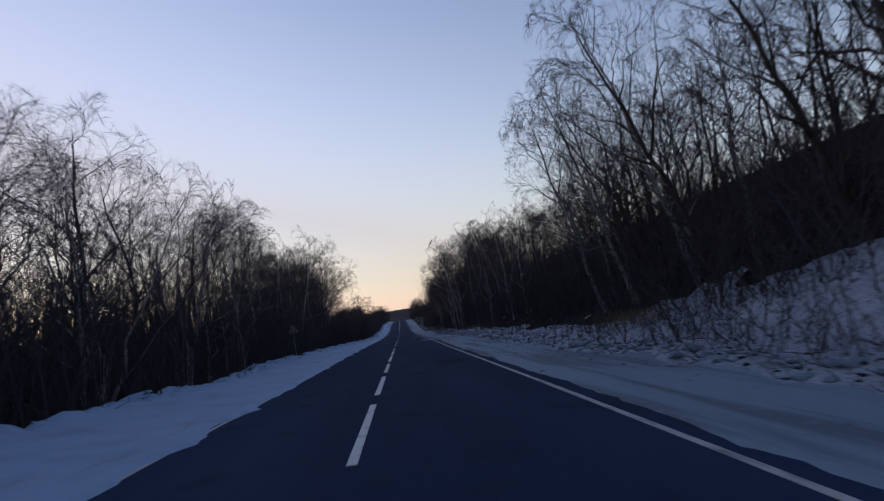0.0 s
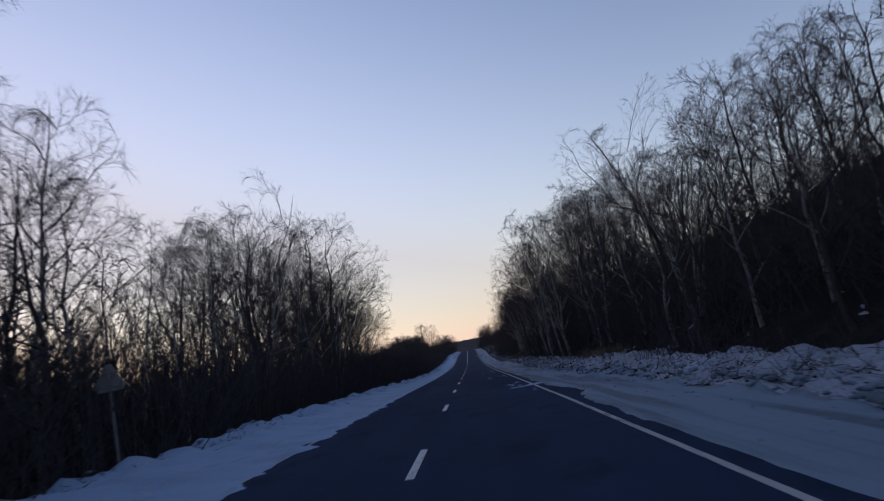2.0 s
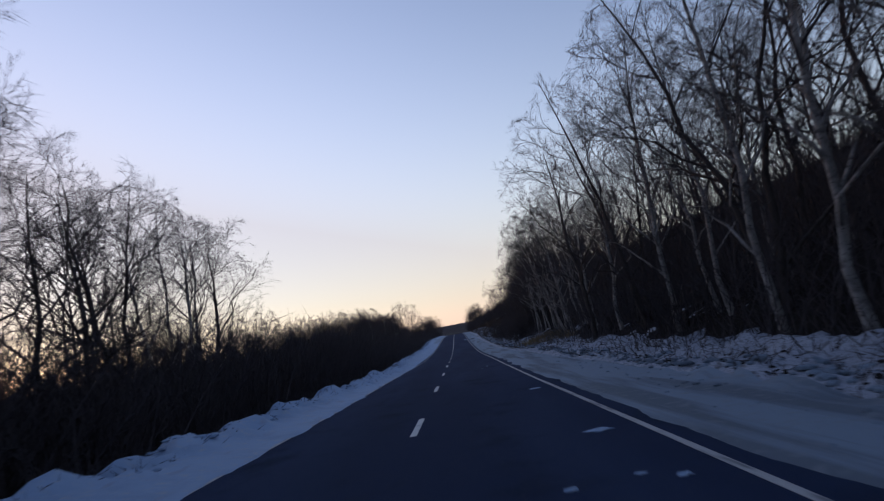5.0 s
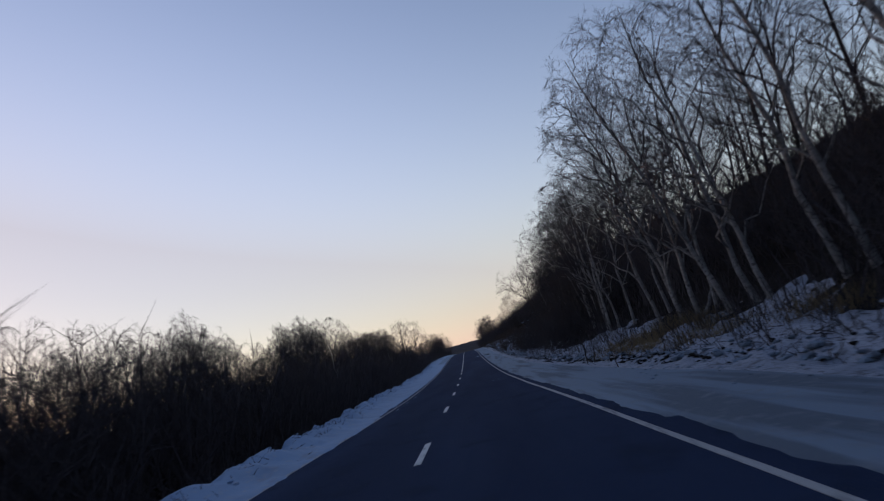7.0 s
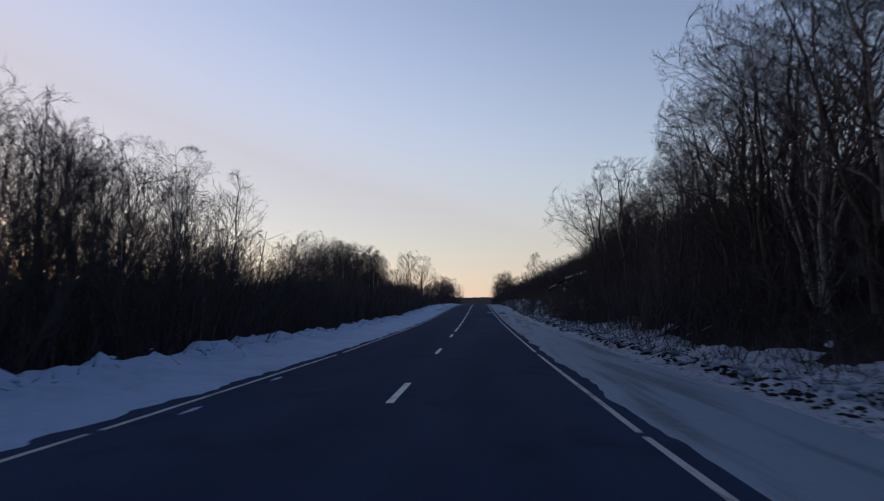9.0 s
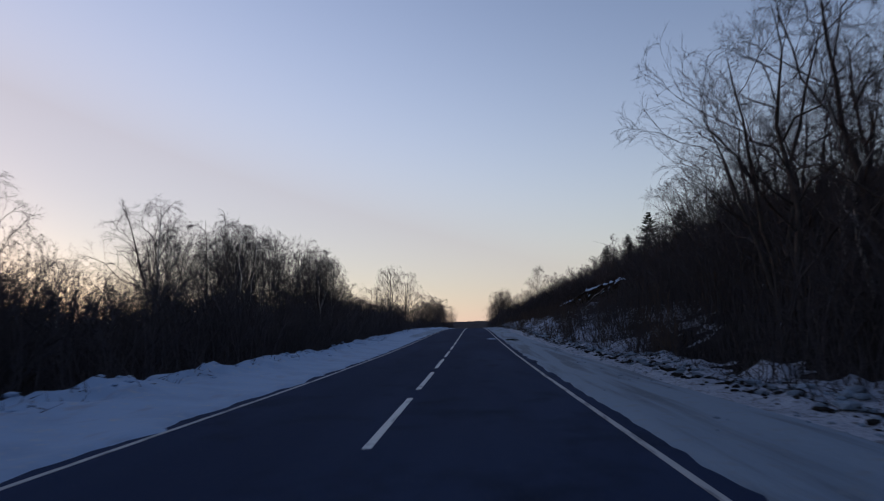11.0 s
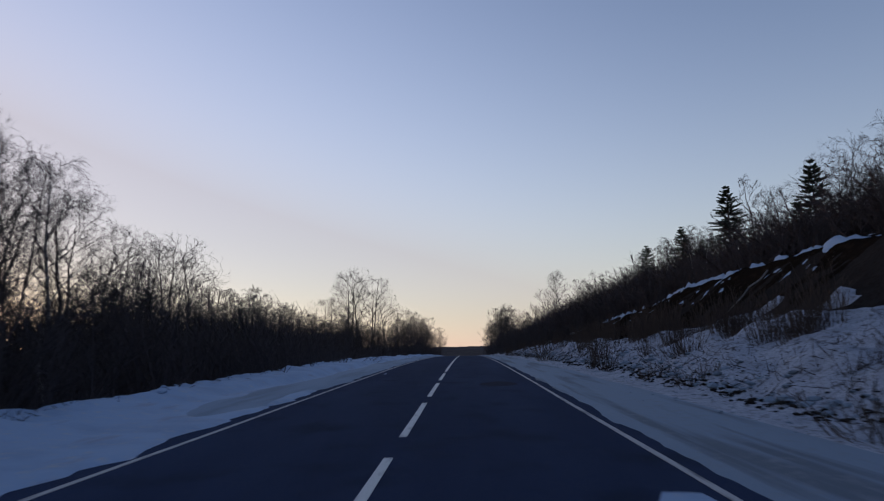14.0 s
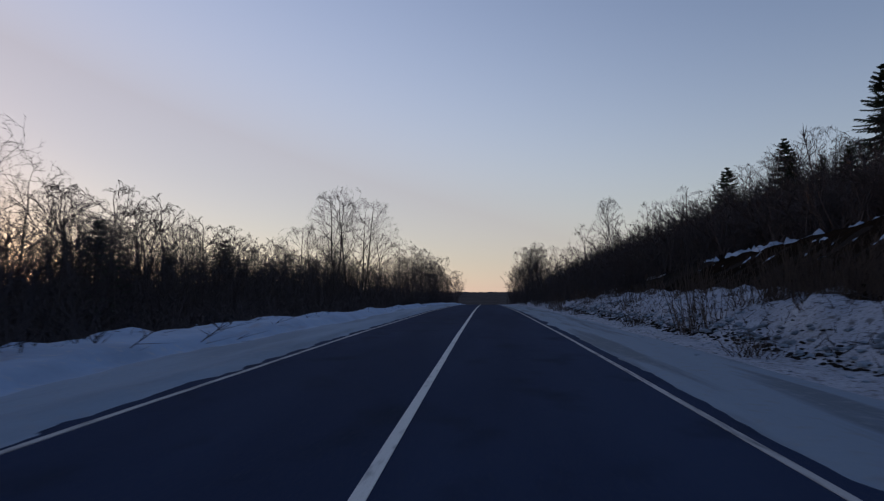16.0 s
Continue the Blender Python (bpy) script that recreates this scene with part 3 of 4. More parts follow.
def join_woods(name, spots, label):
    VS, FS, base = [], [], 0
    mats, sizes = [], []
    for pick, x, y, s, a in spots:
        ca, sa = math.cos(a) * s, math.sin(a) * s
        for slot, (V, F) in enumerate(deep_models[pick]):
            W = np.empty_like(V)
            W[:, 0], W[:, 1], W[:, 2] = V[:, 0] * ca - V[:, 1] * sa + x, V[:, 0] * sa + V[:, 1] * ca + y, V[:, 2] * s + land(x, y) - 0.05
            VS.append(W)
            FS.append(F[0] + base)
            sizes.append(F[1])
            mats.append(np.full(len(F[1]), slot))
            base += len(V)
    V, F, M, T = np.concatenate(VS), np.concatenate(FS), np.concatenate(mats), np.concatenate(sizes)
    me = bpy.data.meshes.new(name)
    me.vertices.add(len(V))
    me.vertices.foreach_set("co", V.ravel())
    me.loops.add(len(F))
    me.loops.foreach_set("vertex_index", F.astype(np.int32))
    me.polygons.add(len(T))
    me.polygons.foreach_set("loop_start", (np.cumsum(T) - T).astype(np.int32))
    me.polygons.foreach_set("loop_total", T.astype(np.int32))
    me.materials.append(BARK)
    me.materials.append(TWIG)
    me.polygons.foreach_set("material_index", M.astype(np.int32))
    me.update()
    me.validate()
    tagged(new(name, me), label, "woods", kind="stuff")


def plant(kind, x, y, h, rnd, lean=(0.0, 0.0), group=""):
    """Stands a tree of height h at x, y; lean: degrees towards +x and +y."""
    src = models[kind][rnd.randrange(len(models[kind]))]
    tall = {"alder": 9.0, "aspen": 12.0, "spruce": 10.0}.get(kind, 15.0)
    s = h / tall
    m = pose(x, y, land(x, y) - 0.05, -lean[1], lean[0], 0) @ pose(0, 0, 0, 0, 0, rnd.uniform(0, 360))
    m = m @ Matrix.Diagonal((s * rnd.uniform(0.92, 1.1), s * rnd.uniform(0.92, 1.1), s, 1))
    if src.name not in used:
        used.add(src.name)
        ob = src
        ob.matrix_world = m
    else:
        ob = copy_thing(src, m @ Matrix.Diagonal((*[1 / v for v in src.scale], 1)))
    if group:
        tagged(ob, group=group)
    return ob


rnd = random.Random(11)
G_L, G_R = "woods beside the far lane", "woods on the hillside"
LEFT_TOP_Y, LEFT_TOP = [8, 20, 28, 36, 54, 63, 68, 75, 84, 95, 105, 112, 124, 131], [11, 12, 14, 12.0, 11.8, 10, 12.4, 14.8, 15.8, 17.5, 17.2, 15.2, 14.2, 12]
RIGHT_TOP_Y = [-6, 25, 30, 35, 45, 56, 65, 75, 82, 90, 100, 117, 130, 142, 150, 156, 165, 175, 190, 196, 205, 215, 226]
RIGHT_TOP = [13, 12.8, 12.4, 10, 8.4, 8.2, 9.8, 11.4, 12.7, 14.6, 15.2, 14.7, 15.0, 14.0, 13, 12, 12.4, 13.7, 13.3, 11.5, 10.4, 9.5, 7.5]
# tall woods beside the far lane
y = -4.0
while y < 140:
    if y < 131 and (not 70 < y < 100 or rnd.random() < 0.45):
        plant(rnd.choice(["birch", "broad", "broad"]), rnd.uniform(-12.5, -9.5) - 1.4 * step(90, 97, y) - 1.0 * step(108, 114, y), y, float(np.interp(y, LEFT_TOP_Y, LEFT_TOP)) * rnd.uniform(0.82, 1.0), rnd, (rnd.uniform(-4, 5), rnd.uniform(-4, 4)), G_L)
    if y > 102 or rnd.random() < 0.5:
        plant(rnd.choice(["birch", "broad", "far"]), rnd.uniform(-19, -14), y + 1.4, rnd.uniform(11, 13.5) + 2.2 * step(70, 95, y) - 1.8 * step(55, 60, y) * (1 - step(67, 72, y)), rnd, (rnd.uniform(-4, 4), rnd.uniform(-4, 4)), G_L)
    if rnd.random() < 0.7:
        deep("left", rnd.uniform(-32, -21), y + 0.6, rnd.uniform(14, 18), rnd)
    y += rnd.uniform(2.8, 3.8)
# a stand of slim poles among the thickets
y = 182.5
while y < 202:
    plant(rnd.choice(["aspen", "aspen", "birch"]), rnd.uniform(-13.5, -11), y, rnd.uniform(8.0, 8.9) + 0.8 * step(187, 190, y), rnd, (rnd.uniform(-2, 2), 0), G_L)
    y += rnd.uniform(1.2, 2.0)
# low thickets beyond
y = 131.0
while y < 246:
    low = y < 186
    for x0, x1 in ((-10.5, -8.2), (-15, -11), (-22, -16)):
        top = {-10.5: (5.2, 6.8), -15: (6.8, 8.8), -22: (8.5, 10.8)}[x0] if low else {-10.5: (5.8, 7.6 if y < 225 else 6.6), -15: (7.5, 10.0), -22: (9.0, 11.8)}[x0]
        hh = rnd.uniform(*top) * ((0.62 if y < 147 else 0.68 - 0.16 * step(210, 218, y)) if x0 > -16 else 0.78 - 0.2 * step(216, 224, y)) + 0.5 * step(203, 209, y) + 1.3 * step(150, 156, y) * (1 - step(168, 175, y))
        kind = "alder" if x0 > -11 else rnd.choice(["alder", "alder", "broad"]) if x0 > -16 else rnd.choice(["alder", "broad", "birch"])
        plant(kind, rnd.uniform(x0, x1), y + rnd.uniform(-0.9, 0.9), hh, rnd, (rnd.uniform(-4, 4), rnd.uniform(-4, 4)), "thicket beside the far lane")
    y += rnd.uniform(2.5, 3.5)
for x, y, h, kind in [(-11.8, 48.5, 13.5, "birch"), (-16.5, 252, 10.5, "birch"), (-17, 257.5, 10.5, "birch"), (-15, 246, 10.0, "birch"), (-18, 240, 11, "birch"), (-15.5, 235, 10, "broad"), (-20, 262, 10.5, "broad"), (-16, 243, 10.5, "broad"), (-15.5, 191, 9.3, "alder"), (-14.5, 195.5, 9.3, "alder"), (-17.5, 250, 10.5, "broad"), (-19, 227, 10, "birch"),
                      (-20.8, 392, 20, "far"), (-23.5, 396, 19, "far"), (-18, 389, 15, "far"), (-19, 396, 18.5, "far"), (-22, 388, 18, "far"), (-25, 384, 13.5, "far"), (-28, 390, 14, "far"), (-21, 380, 11, "far"), (-26, 402, 14, "far"), (-14, 402, 12, "far"), (-12, 408, 11.5, "far"), (-16, 397, 13, "far"), (-11.5, 418, 11.5, "far"), (-13, 412, 12, "far"), (-10.5, 428, 11, "far"),
                      (-27, 316, 13.5, "far"), (-28, 324, 13, "far"), (-25, 311, 13, "far"), (-15, 287, 8, "broad"), (-17, 291, 8, "broad"), (-26, 320, 13, "far"), (-24, 300, 11.5, "far"), (-30, 330, 12, "far")]:
    plant(kind, x, y, h, rnd, (rnd.uniform(-3, 3), 0), "taller trees beside the far lane")
y = 246.0
while y < 300:
    tall = 0.93 - 0.45 * step(276, 294, y) - 0.06 * (1 - step(247, 251, y))
    plant(rnd.choice(["aspen", "aspen", "broad"]), rnd.uniform(-18, -15), y + rnd.uniform(-0.8, 0.8), tall * rnd.uniform(10.8, 12.6), rnd, (rnd.uniform(-3, 3), 0), "thicket beside the far lane")
    plant(rnd.choice(["aspen", "broad", "alder"]), rnd.uniform(-24, -19), y + rnd.uniform(-1, 1), tall * rnd.uniform(10.5, 13), rnd, (rnd.uniform(-3, 3), 0), "thicket beside the far lane")
    plant("alder", rnd.uniform(-14, -10.5), y + rnd.uniform(-1, 1), tall * rnd.uniform(3.8, 5.0), rnd, (rnd.uniform(-3, 3), 0), "thicket beside the far lane")
    y += rnd.uniform(2.7, 3.7)
y = 296.0
while y < 470:
    plant("far", rnd.uniform(-20, -13) if y < 380 else rnd.uniform(-14, -9.5), y, rnd.uniform(4.5, 6.0) + 4.0 * step(375, 400, y), rnd, (0, 0), G_L)
    plant(rnd.choice(["far", "alder", "far"]), rnd.uniform(-25, -18), y + 1.5, rnd.uniform(6.3, 8.2) + 1.5 * step(375, 400, y), rnd, (0, 0), G_L)
    for k in range(3):
        deep("left", rnd.uniform(-42, -24), y + 1 + 1.2 * k, rnd.uniform(8.5, 11.5) - 1.0 * step(330, 300, y), rnd)
    y += rnd.uniform(3.0, 4.2)
for x, y, h in [(-48.6, 346, 13), (-50, 352, 11), (-27, 311, 8.5), (-25.5, 331.6, 7.8), (-46, 384, 10), (-46.3, 406, 14), (-25.5, 320, 6.5)]:
    plant("spruce", x, y, h, rnd, (0, 0), "spruces beyond the thicket")

# woods on the hillside
y = -6.0
while y < 226:
    if 150 < y < 176:
        y += 2.2
        plant("far", rnd.uniform(15, 22), y, rnd.uniform(9, 12), rnd, (0, 0), G_R)
        continue
    birchy = 138 < y < 182 or 88 < y < 112
    kind = "birch" if birchy else rnd.choice(["broad", "broad", "birch"])
    plant(kind, rnd.uniform(9.6, 12.8) + 2.2 * step(184, 187, y) + 1.6 * (1 - step(40, 60, y)), y, float(np.interp(y, RIGHT_TOP_Y, RIGHT_TOP)) * rnd.uniform(0.82, 1.0), rnd, (rnd.uniform(-17, -10) if 8 < y < 29 else rnd.uniform(-7, -1) if y < 44 else rnd.uniform(-8, -2) if birchy else rnd.uniform(-6, 2), rnd.uniform(-5, 4)), G_R)
    plant(rnd.choice(["broad", "birch", "far"]), rnd.uniform(14, 20), y + 1.5, rnd.uniform(9.5, 12) - 3.6 * step(190, 202, y) + 2.0 * step(84, 96, y) * (1 - step(128, 145, y)) - 3.2 * step(36, 44, y) * (1 - step(58, 68, y)) + 1.5 * step(166, 172, y) * (1 - step(186, 195, y)), rnd, (rnd.uniform(-6, 2), rnd.uniform(-4, 4)), G_R)
    deep("right", rnd.uniform(19, 24), y + 2.1, rnd.uniform(9, 11.5), rnd)
    if rnd.random() < 0.75:
        deep("right", rnd.uniform(22, 34), y + 0.7, rnd.uniform(9, 12), rnd)
    y += rnd.uniform(3.0, 4.2)
for x, y, h in [(15.5, 228, 9.5), (17.5, 231, 9.0), (16.5, 236, 9.0), (20, 241, 10), (23, 236, 12), (18, 246, 8.5), (24, 250, 8.5), (21, 247, 8), (14.5, 227.0, 8.5), (23, 246, 9), (25, 252, 9), (27, 243, 11), (28, 257, 10), (31, 250, 11), (30, 263, 9.5), (33, 258, 10), (26, 262, 9), (16, 240, 8.8), (17.5, 247.5, 8.8), (19, 255, 8.8), (20, 263, 8.4), (18.5, 259, 8), (14.8, 233, 8.5)]:
    plant("broad", x, y, (1.02 if y < 248 else 0.7) * h, rnd, (0, 0), G_R)
for x, y, h, lean in [(11.0, 163.6, 13.0, -9), (11.3, 160.9, 13.5, -9), (11.1, 160.3, 12.5, -5), (11.2, 158.5, 13.0, -2), (11.6, 157.5, 12.5, -1), (11.0, 154.6, 12.5, -12), (11.4, 153.2, 13.0, -11),
                      (11.3, 151.8, 12.0, -9), (11.4, 170.4, 10.5, -4), (11.4, 174.7, 10.0, -3), (10.8, 103.4, 12.0, -9), (11.4, 119.0, 11.0, -5), (11.4, 147.5, 12.0, -6), (12.5, 166.5, 11.0, -3), (11.8, 28.6, 13.2, -13), (11.2, 31.4, 13.0, -11), (13.6, 33.2, 13.5, -12)]:
    plant("birch", x, y, 0.93 * h, rnd, (lean, rnd.uniform(-2, 2)), "birches leaning from the bank")
for x, y, h in [(12.2, 183, 11.5), (13.2, 193, 11), (13.0, 197, 10.5), (12.6, 224.5, 12.4), (11.8, 221.5, 11.5), (14.2, 221.0, 12.0), (13.6, 228.5, 9.5)]:
    plant("broad", x, y, h, rnd, (rnd.uniform(-6, -1), 0), G_R)
for x, y, h in [(12.5, 88, 11.5), (13.0, 93, 13.0), (14.5, 104, 15.0), (14.5, 115, 15.5)]:
    plant("birch" if y > 100 else "broad", x, y, h, rnd, (rnd.uniform(-3, 1), 0), G_R)
# hill above the cut
for i in range(60):
    y = rnd.uniform(245, 440)
    x = rnd.uniform(24, 50) if y < 350 else rnd.uniform(13 - 2 * step(380, 420, y), 42)
    plant(rnd.choice(["far", "far", "farbirch"]), x, y, rnd.uniform(5.5, 8.0), rnd, (rnd.uniform(-4, 2), 0), "bare trees on the hilltop")
for x, y, h in [(45.3, 363.3, 13.7), (46.5, 391.2, 11.0), (43.1, 405.9, 11.6), (46.3, 379.6, 6.0), (44, 334, 13), (50, 350, 10), (41.8, 306.9, 6.5), (45, 312, 6), (39.5, 360, 7), (47, 390, 9), (46, 300, 6), (44, 340, 6.5), (43.5, 303, 5.5), (47.5, 306, 6.5), (49, 298, 6), (40.5, 300, 5)]:
    plant("spruce", x, y, h, rnd, (0, 0), "spruces on the hilltop")
for x, y, h, kind in [(21.0, 398, 13.0, "farbirch"), (22.6, 402, 13.5, "farbirch"), (36.5, 372, 9.5, "farbirch"), (39, 378, 9, "farbirch"), (42, 372, 9.5, "farbirch"), (50, 372, 9.5, "farbirch"), (38, 330, 10, "far"), (40, 322, 10.5, "farbirch"), (42, 340, 11, "far"), (45, 345, 11, "farbirch"), (47, 330, 11.5, "far"), (36, 318, 9.5, "far"), (50, 338, 12, "far"), (34, 325, 9, "farbirch"), (46, 318, 11, "far"), (40, 346, 10.5, "far"), (9.6, 438, 13, "far"), (11.8, 441, 13.5, "far"), (13.5, 446, 12.5, "far"), (10.0, 432, 11.5, "far"), (12.4, 434, 12, "far"), (9.6, 396, 8, "far"), (10.2, 420, 9, "far"), (11, 434, 9.5, "far"), (13, 400, 8.5, "far")]:
    plant(kind, x, y, h, rnd, (0, 0), "bare trees at the crest")
# single taller trees in the rows
own_rnd = random.Random(99)
for kind, x, y, h in [("birch", -10.8, 46.0, 13.4), ("birch", -11.2, 51.0, 14.4), ("birch", -11.0, 54.5, 12.4), ("broad", 12.4, 181.0, 13.0), ("broad", 12.6, 185.5, 12.6), ("fan", -9.8, 13.6, 9.6), ("fan", -10.4, 24.0, 11.2), ("fan", -10.4, 33.0, 11.4), ("fan", -11.2, 74.6, 14.4), ("broad", -11.8, 79.5, 13.2), ("broad", -12.8, 82.5, 13.0), ("birch", -10.8, 88.0, 12.5), ("broad", -13.0, 70.5, 11.6), ("birch", -14.8, 77.0, 13.5), ("broad", -13.2, 94.0, 14.5), ("fan", -11.8, 85.5, 13.4), ("fan", -10.4, 91.5, 13.2), ("birch", -8.6, 38.0, 8.5), ("birch", -9.3, 40.3, 11.0), ("birch", -9.5, 46.6, 11.5), ("fan", 12.2, 68.5, 11.6), ("fan", 13.0, 189.5, 11.6),
                      ("broad", 17.0, 122.0, 14.5), ("broad", 16.5, 115.0, 14.0), ("aspen", -15.0, 190.5, 9.8), ("aspen", -15.5, 193.8, 10.1), ("aspen", -12.4, 186.8, 9.8), ("broad", 12.8, 191.0, 11.8), ("broad", 13.5, 196.0, 11.3),
                      ("broad", 14.0, 201.0, 10.8), ("broad", 14.5, 207.0, 10.0), ("broad", -12.2, 97.0, 18.0), ("broad", -13.5, 107.0, 18.0), ("broad", 13.5, 31.0, 11.5), ("broad", 17.5, 249.0, 8.8), ("broad", 19.2, 252.0, 8.6), ("birch", -15.0, 271.0, 10.8), ("birch", -16.0, 274.0, 11.2), ("broad", -16.5, 277.0, 10.8), ("birch", -15.5, 279.5, 10.6), ("broad", -17.0, 282.5, 10.2), ("broad", -17.5, 286.5, 9.4)]:
    plant(kind, x, y, h, own_rnd, (0, 0), G_L if x < 0 else G_R)
for i in range(6):
    plant("alder", own_rnd.uniform(-14, -11.0), 141.5 + 2.3 * i, own_rnd.uniform(5.4, 6.6), own_rnd, (0, 0), "thicket beside the far lane")
for i in range(9):
    plant("alder", own_rnd.uniform(-14, -11.5), 155.5 + 1.8 * i, own_rnd.uniform(6.8, 7.8), own_rnd, (0, 0), "thicket beside the far lane")
# both sides over the crest
for i in range(70):
    side = rnd.choice([-1, 1])
    deep("crest", side * rnd.uniform(9.0, 22), rnd.uniform(425, 560), rnd.uniform(10, 13.5), rnd)

for i in range(40):
    y = rnd.uniform(300, 430)
    deep("right", rnd.uniform(24, 50), y, rnd.uniform(6.5, 9.0), rnd)
join_woods("deep_woods", DEEP_WOODS["left"], "dark bare woods standing back from the far lane")
join_woods("hill_woods", DEEP_WOODS["right"], "dark bare woods higher up the hillside")
join_woods("crest_woods", DEEP_WOODS["crest"], "bare woods on both sides over the crest")
# two flat blotches on the lane, darker than the asphalt around them
for x, y, a, b in ((2.2, 277.7, 0.7, 1.3), (2.5, 23.5, 0.6, 1.8)):
    lump("asphalt_patch", x, y, a, b, 0.006, ASPHALT_DARK, "dark thin patch on the asphalt lane", "patch", "damp patches", seed=77 + int(y))


# ---- undergrowth: patches of brush, one mesh shared by alike patches ----
def brush(seed, long_, wide, stems, h0, h1, r=0.013, twigs=7):
    rnd = random.Random(seed)
    V, F = [], []
    for s in range(stems):
        x, y = rnd.uniform(-wide / 2, wide / 2), rnd.uniform(-long_ / 2, long_ / 2)
        h = rnd.uniform(h0, h1)
        pts = bough(rnd, Vector((x, y, -0.4)), Vector((rnd.gauss(0, 0.25), rnd.gauss(0, 0.25), 1)), h + 0.4, 3, 0.12, 0.0)
        tube(V, F, pts, [r * 1.6, r * 1.3, r, r * 0.5], 3)
        for t in range(twigs):
            q, e = at(pts, 0.15 + 0.85 * rnd.random())
            spike(V, F, q, q + off_axis(rnd, e, rnd.uniform(0.3, 1.0), rnd.uniform(0, 6.28)) * min(1.3, h * rnd.uniform(0.15, 0.4)), r * 0.9)
    return V, F


def patches(name, variants, spots, label, material, category="undergrowth", lift=-0.05):
    """spots: x, y, height factor; lift: metres above the ground."""
    meshes = []
    for V, F in variants:
        me = bpy.data.meshes.new(name)
        me.from_pydata(V, [], F)
        me.materials.append(material)
        meshes.append(me)
    rnd = random.Random(len(spots))
    for x, y, k in spots:
        ob = new(name, rnd.choice(meshes))
        ob.matrix_world = pose(x, y, land(x, y) + lift, 0, 0, rnd.choice([0, 180]) + rnd.uniform(-12, 12)) @ Matrix.Diagonal((1, 1, k, 1))
        tagged(ob, label, category, kind="stuff")


rnd = random.Random(21)
tall_brush = [brush(200 + i, 6, 4, 44, 2.5, 6.2, 0.017, 9) for i in range(4)]
far_brush = [brush(205 + i, 7, 5, 36, 1.8, 4.8, 0.022, 11) for i in range(3)]
wall_brush = [brush(210 + i, 8, 5, 34, 3.5, 10.0, 0.045, 24) for i in range(3)]
spots = []
for y in np.arange(-6, 146, 4.2):
    for x in (-10.2, -12.6, -15.5):
        spots.append((x + rnd.uniform(-0.8, 0.8), float(y) + rnd.uniform(-1, 1), (rnd.uniform(0.72, 0.98) if 70 < y < 124 else rnd.uniform(0.98, 1.22)) if y < 124 else rnd.uniform(0.9, 1.05)))
for y in np.arange(42, 120, 2.8):
    for x in (-10.2, -13.2):
        spots.append((x + rnd.uniform(-1, 1), float(y) + rnd.uniform(-1, 1), rnd.uniform(0.65, 0.95)))
for y in np.arange(120, 172, 2.6):
    for x in (-10.4, -13.0):
        spots.append((x + rnd.uniform(-1, 1), float(y) + rnd.uniform(-1, 1), rnd.uniform(0.68, 0.95)))
for y in np.arange(146, 300, 4.6):
    k = 0.75 + 0.1 * step(172, 178, y) * (1 - step(200, 206, y)) if y < 236 else 0.66
    for x in (-9.6, -13.5, -18.0):
        spots.append((x + rnd.uniform(-0.8, 0.8), float(y) + rnd.uniform(-1, 1), k * rnd.uniform(0.9, 1.2)))
far_spots = [(x + rnd.uniform(-1.5, 1.5), float(v), rnd.uniform(1.0, 1.3) * (0.78 if 76 < v < 132 else 0.95)) for v in np.arange(-6, 300, 5.0) for x in (-18.5, -24, -31, -40)]
for y in np.arange(300, 500, 5.0):
    for x in (-10.5, -14.5, -20, -28):
        k = float(np.interp(-x, [10, 14.5, 20, 28], [0.42, 0.6, 0.95, 1.05])) if y < 370 else 1.0
        far_spots.append((x + rnd.uniform(-0.8, 0.8), float(y) + rnd.uniform(-1, 1), k * rnd.uniform(0.85, 1.1)))
thick_spots = []
for y in np.arange(-10, 430, 6.0):
    k = float(np.interp(y, [0, 40, 74, 84, 125, 140, 155, 240, 255, 295, 310, 430], [1.1, 1.05, 1.0, 0.82, 0.72, 0.6, 0.6, 0.6, 0.55, 0.6, 0.6, 0.7]))
    for x in (-28.0, -36.0, -45.0):
        thick_spots.append((x + rnd.uniform(-1.5, 1.5), float(y) + rnd.uniform(-1.5, 1.5), k * (0.85 + 0.012 * -x) * rnd.uniform(0.85, 1.1)))
for y in np.arange(284, 330, 5.0):
    for x in (27.0, 33.0, 40.0, 47.0):
        thick_spots.append((x + rnd.uniform(-1.2, 1.2), float(y) + rnd.uniform(-1.5, 1.5), rnd.uniform(0.34, 0.46)))
for y in np.arange(330, 440, 5.0):
    for x, k in ((15.0, 0.34), (19.0, 0.42), (24.0, 0.5), (30.0, 0.52), (37.0, 0.5), (44.0, 0.45)):
        if y > 352 or x > 23:
            thick_spots.append((x + rnd.uniform(-1.2, 1.2), float(y) + rnd.uniform(-1.5, 1.5), k * rnd.uniform(0.8, 1.15)))
patches("deep_thicket", wall_brush, thick_spots, "dark leafless thicket deep in the woods", TWIG)
patches("undergrowth", tall_brush, spots, "dense dark leafless undergrowth under the roadside trees", TWIG)
spots = []
for y in np.arange(-8, 250, 4.4):
    for x in (11.6, 15.0, 19.0):
        if x < 12 and (148 < y < 178 or y > 222):
            continue
        spots.append((x + rnd.uniform(-0.9, 0.9), float(y) + rnd.uniform(-1, 1), rnd.uniform(0.7, 1.05) if x > 12 else rnd.uniform(0.5, 0.8)))
patches("hillside_brush", tall_brush, spots, "dense dark leafless brush covering the hillside", TWIG)
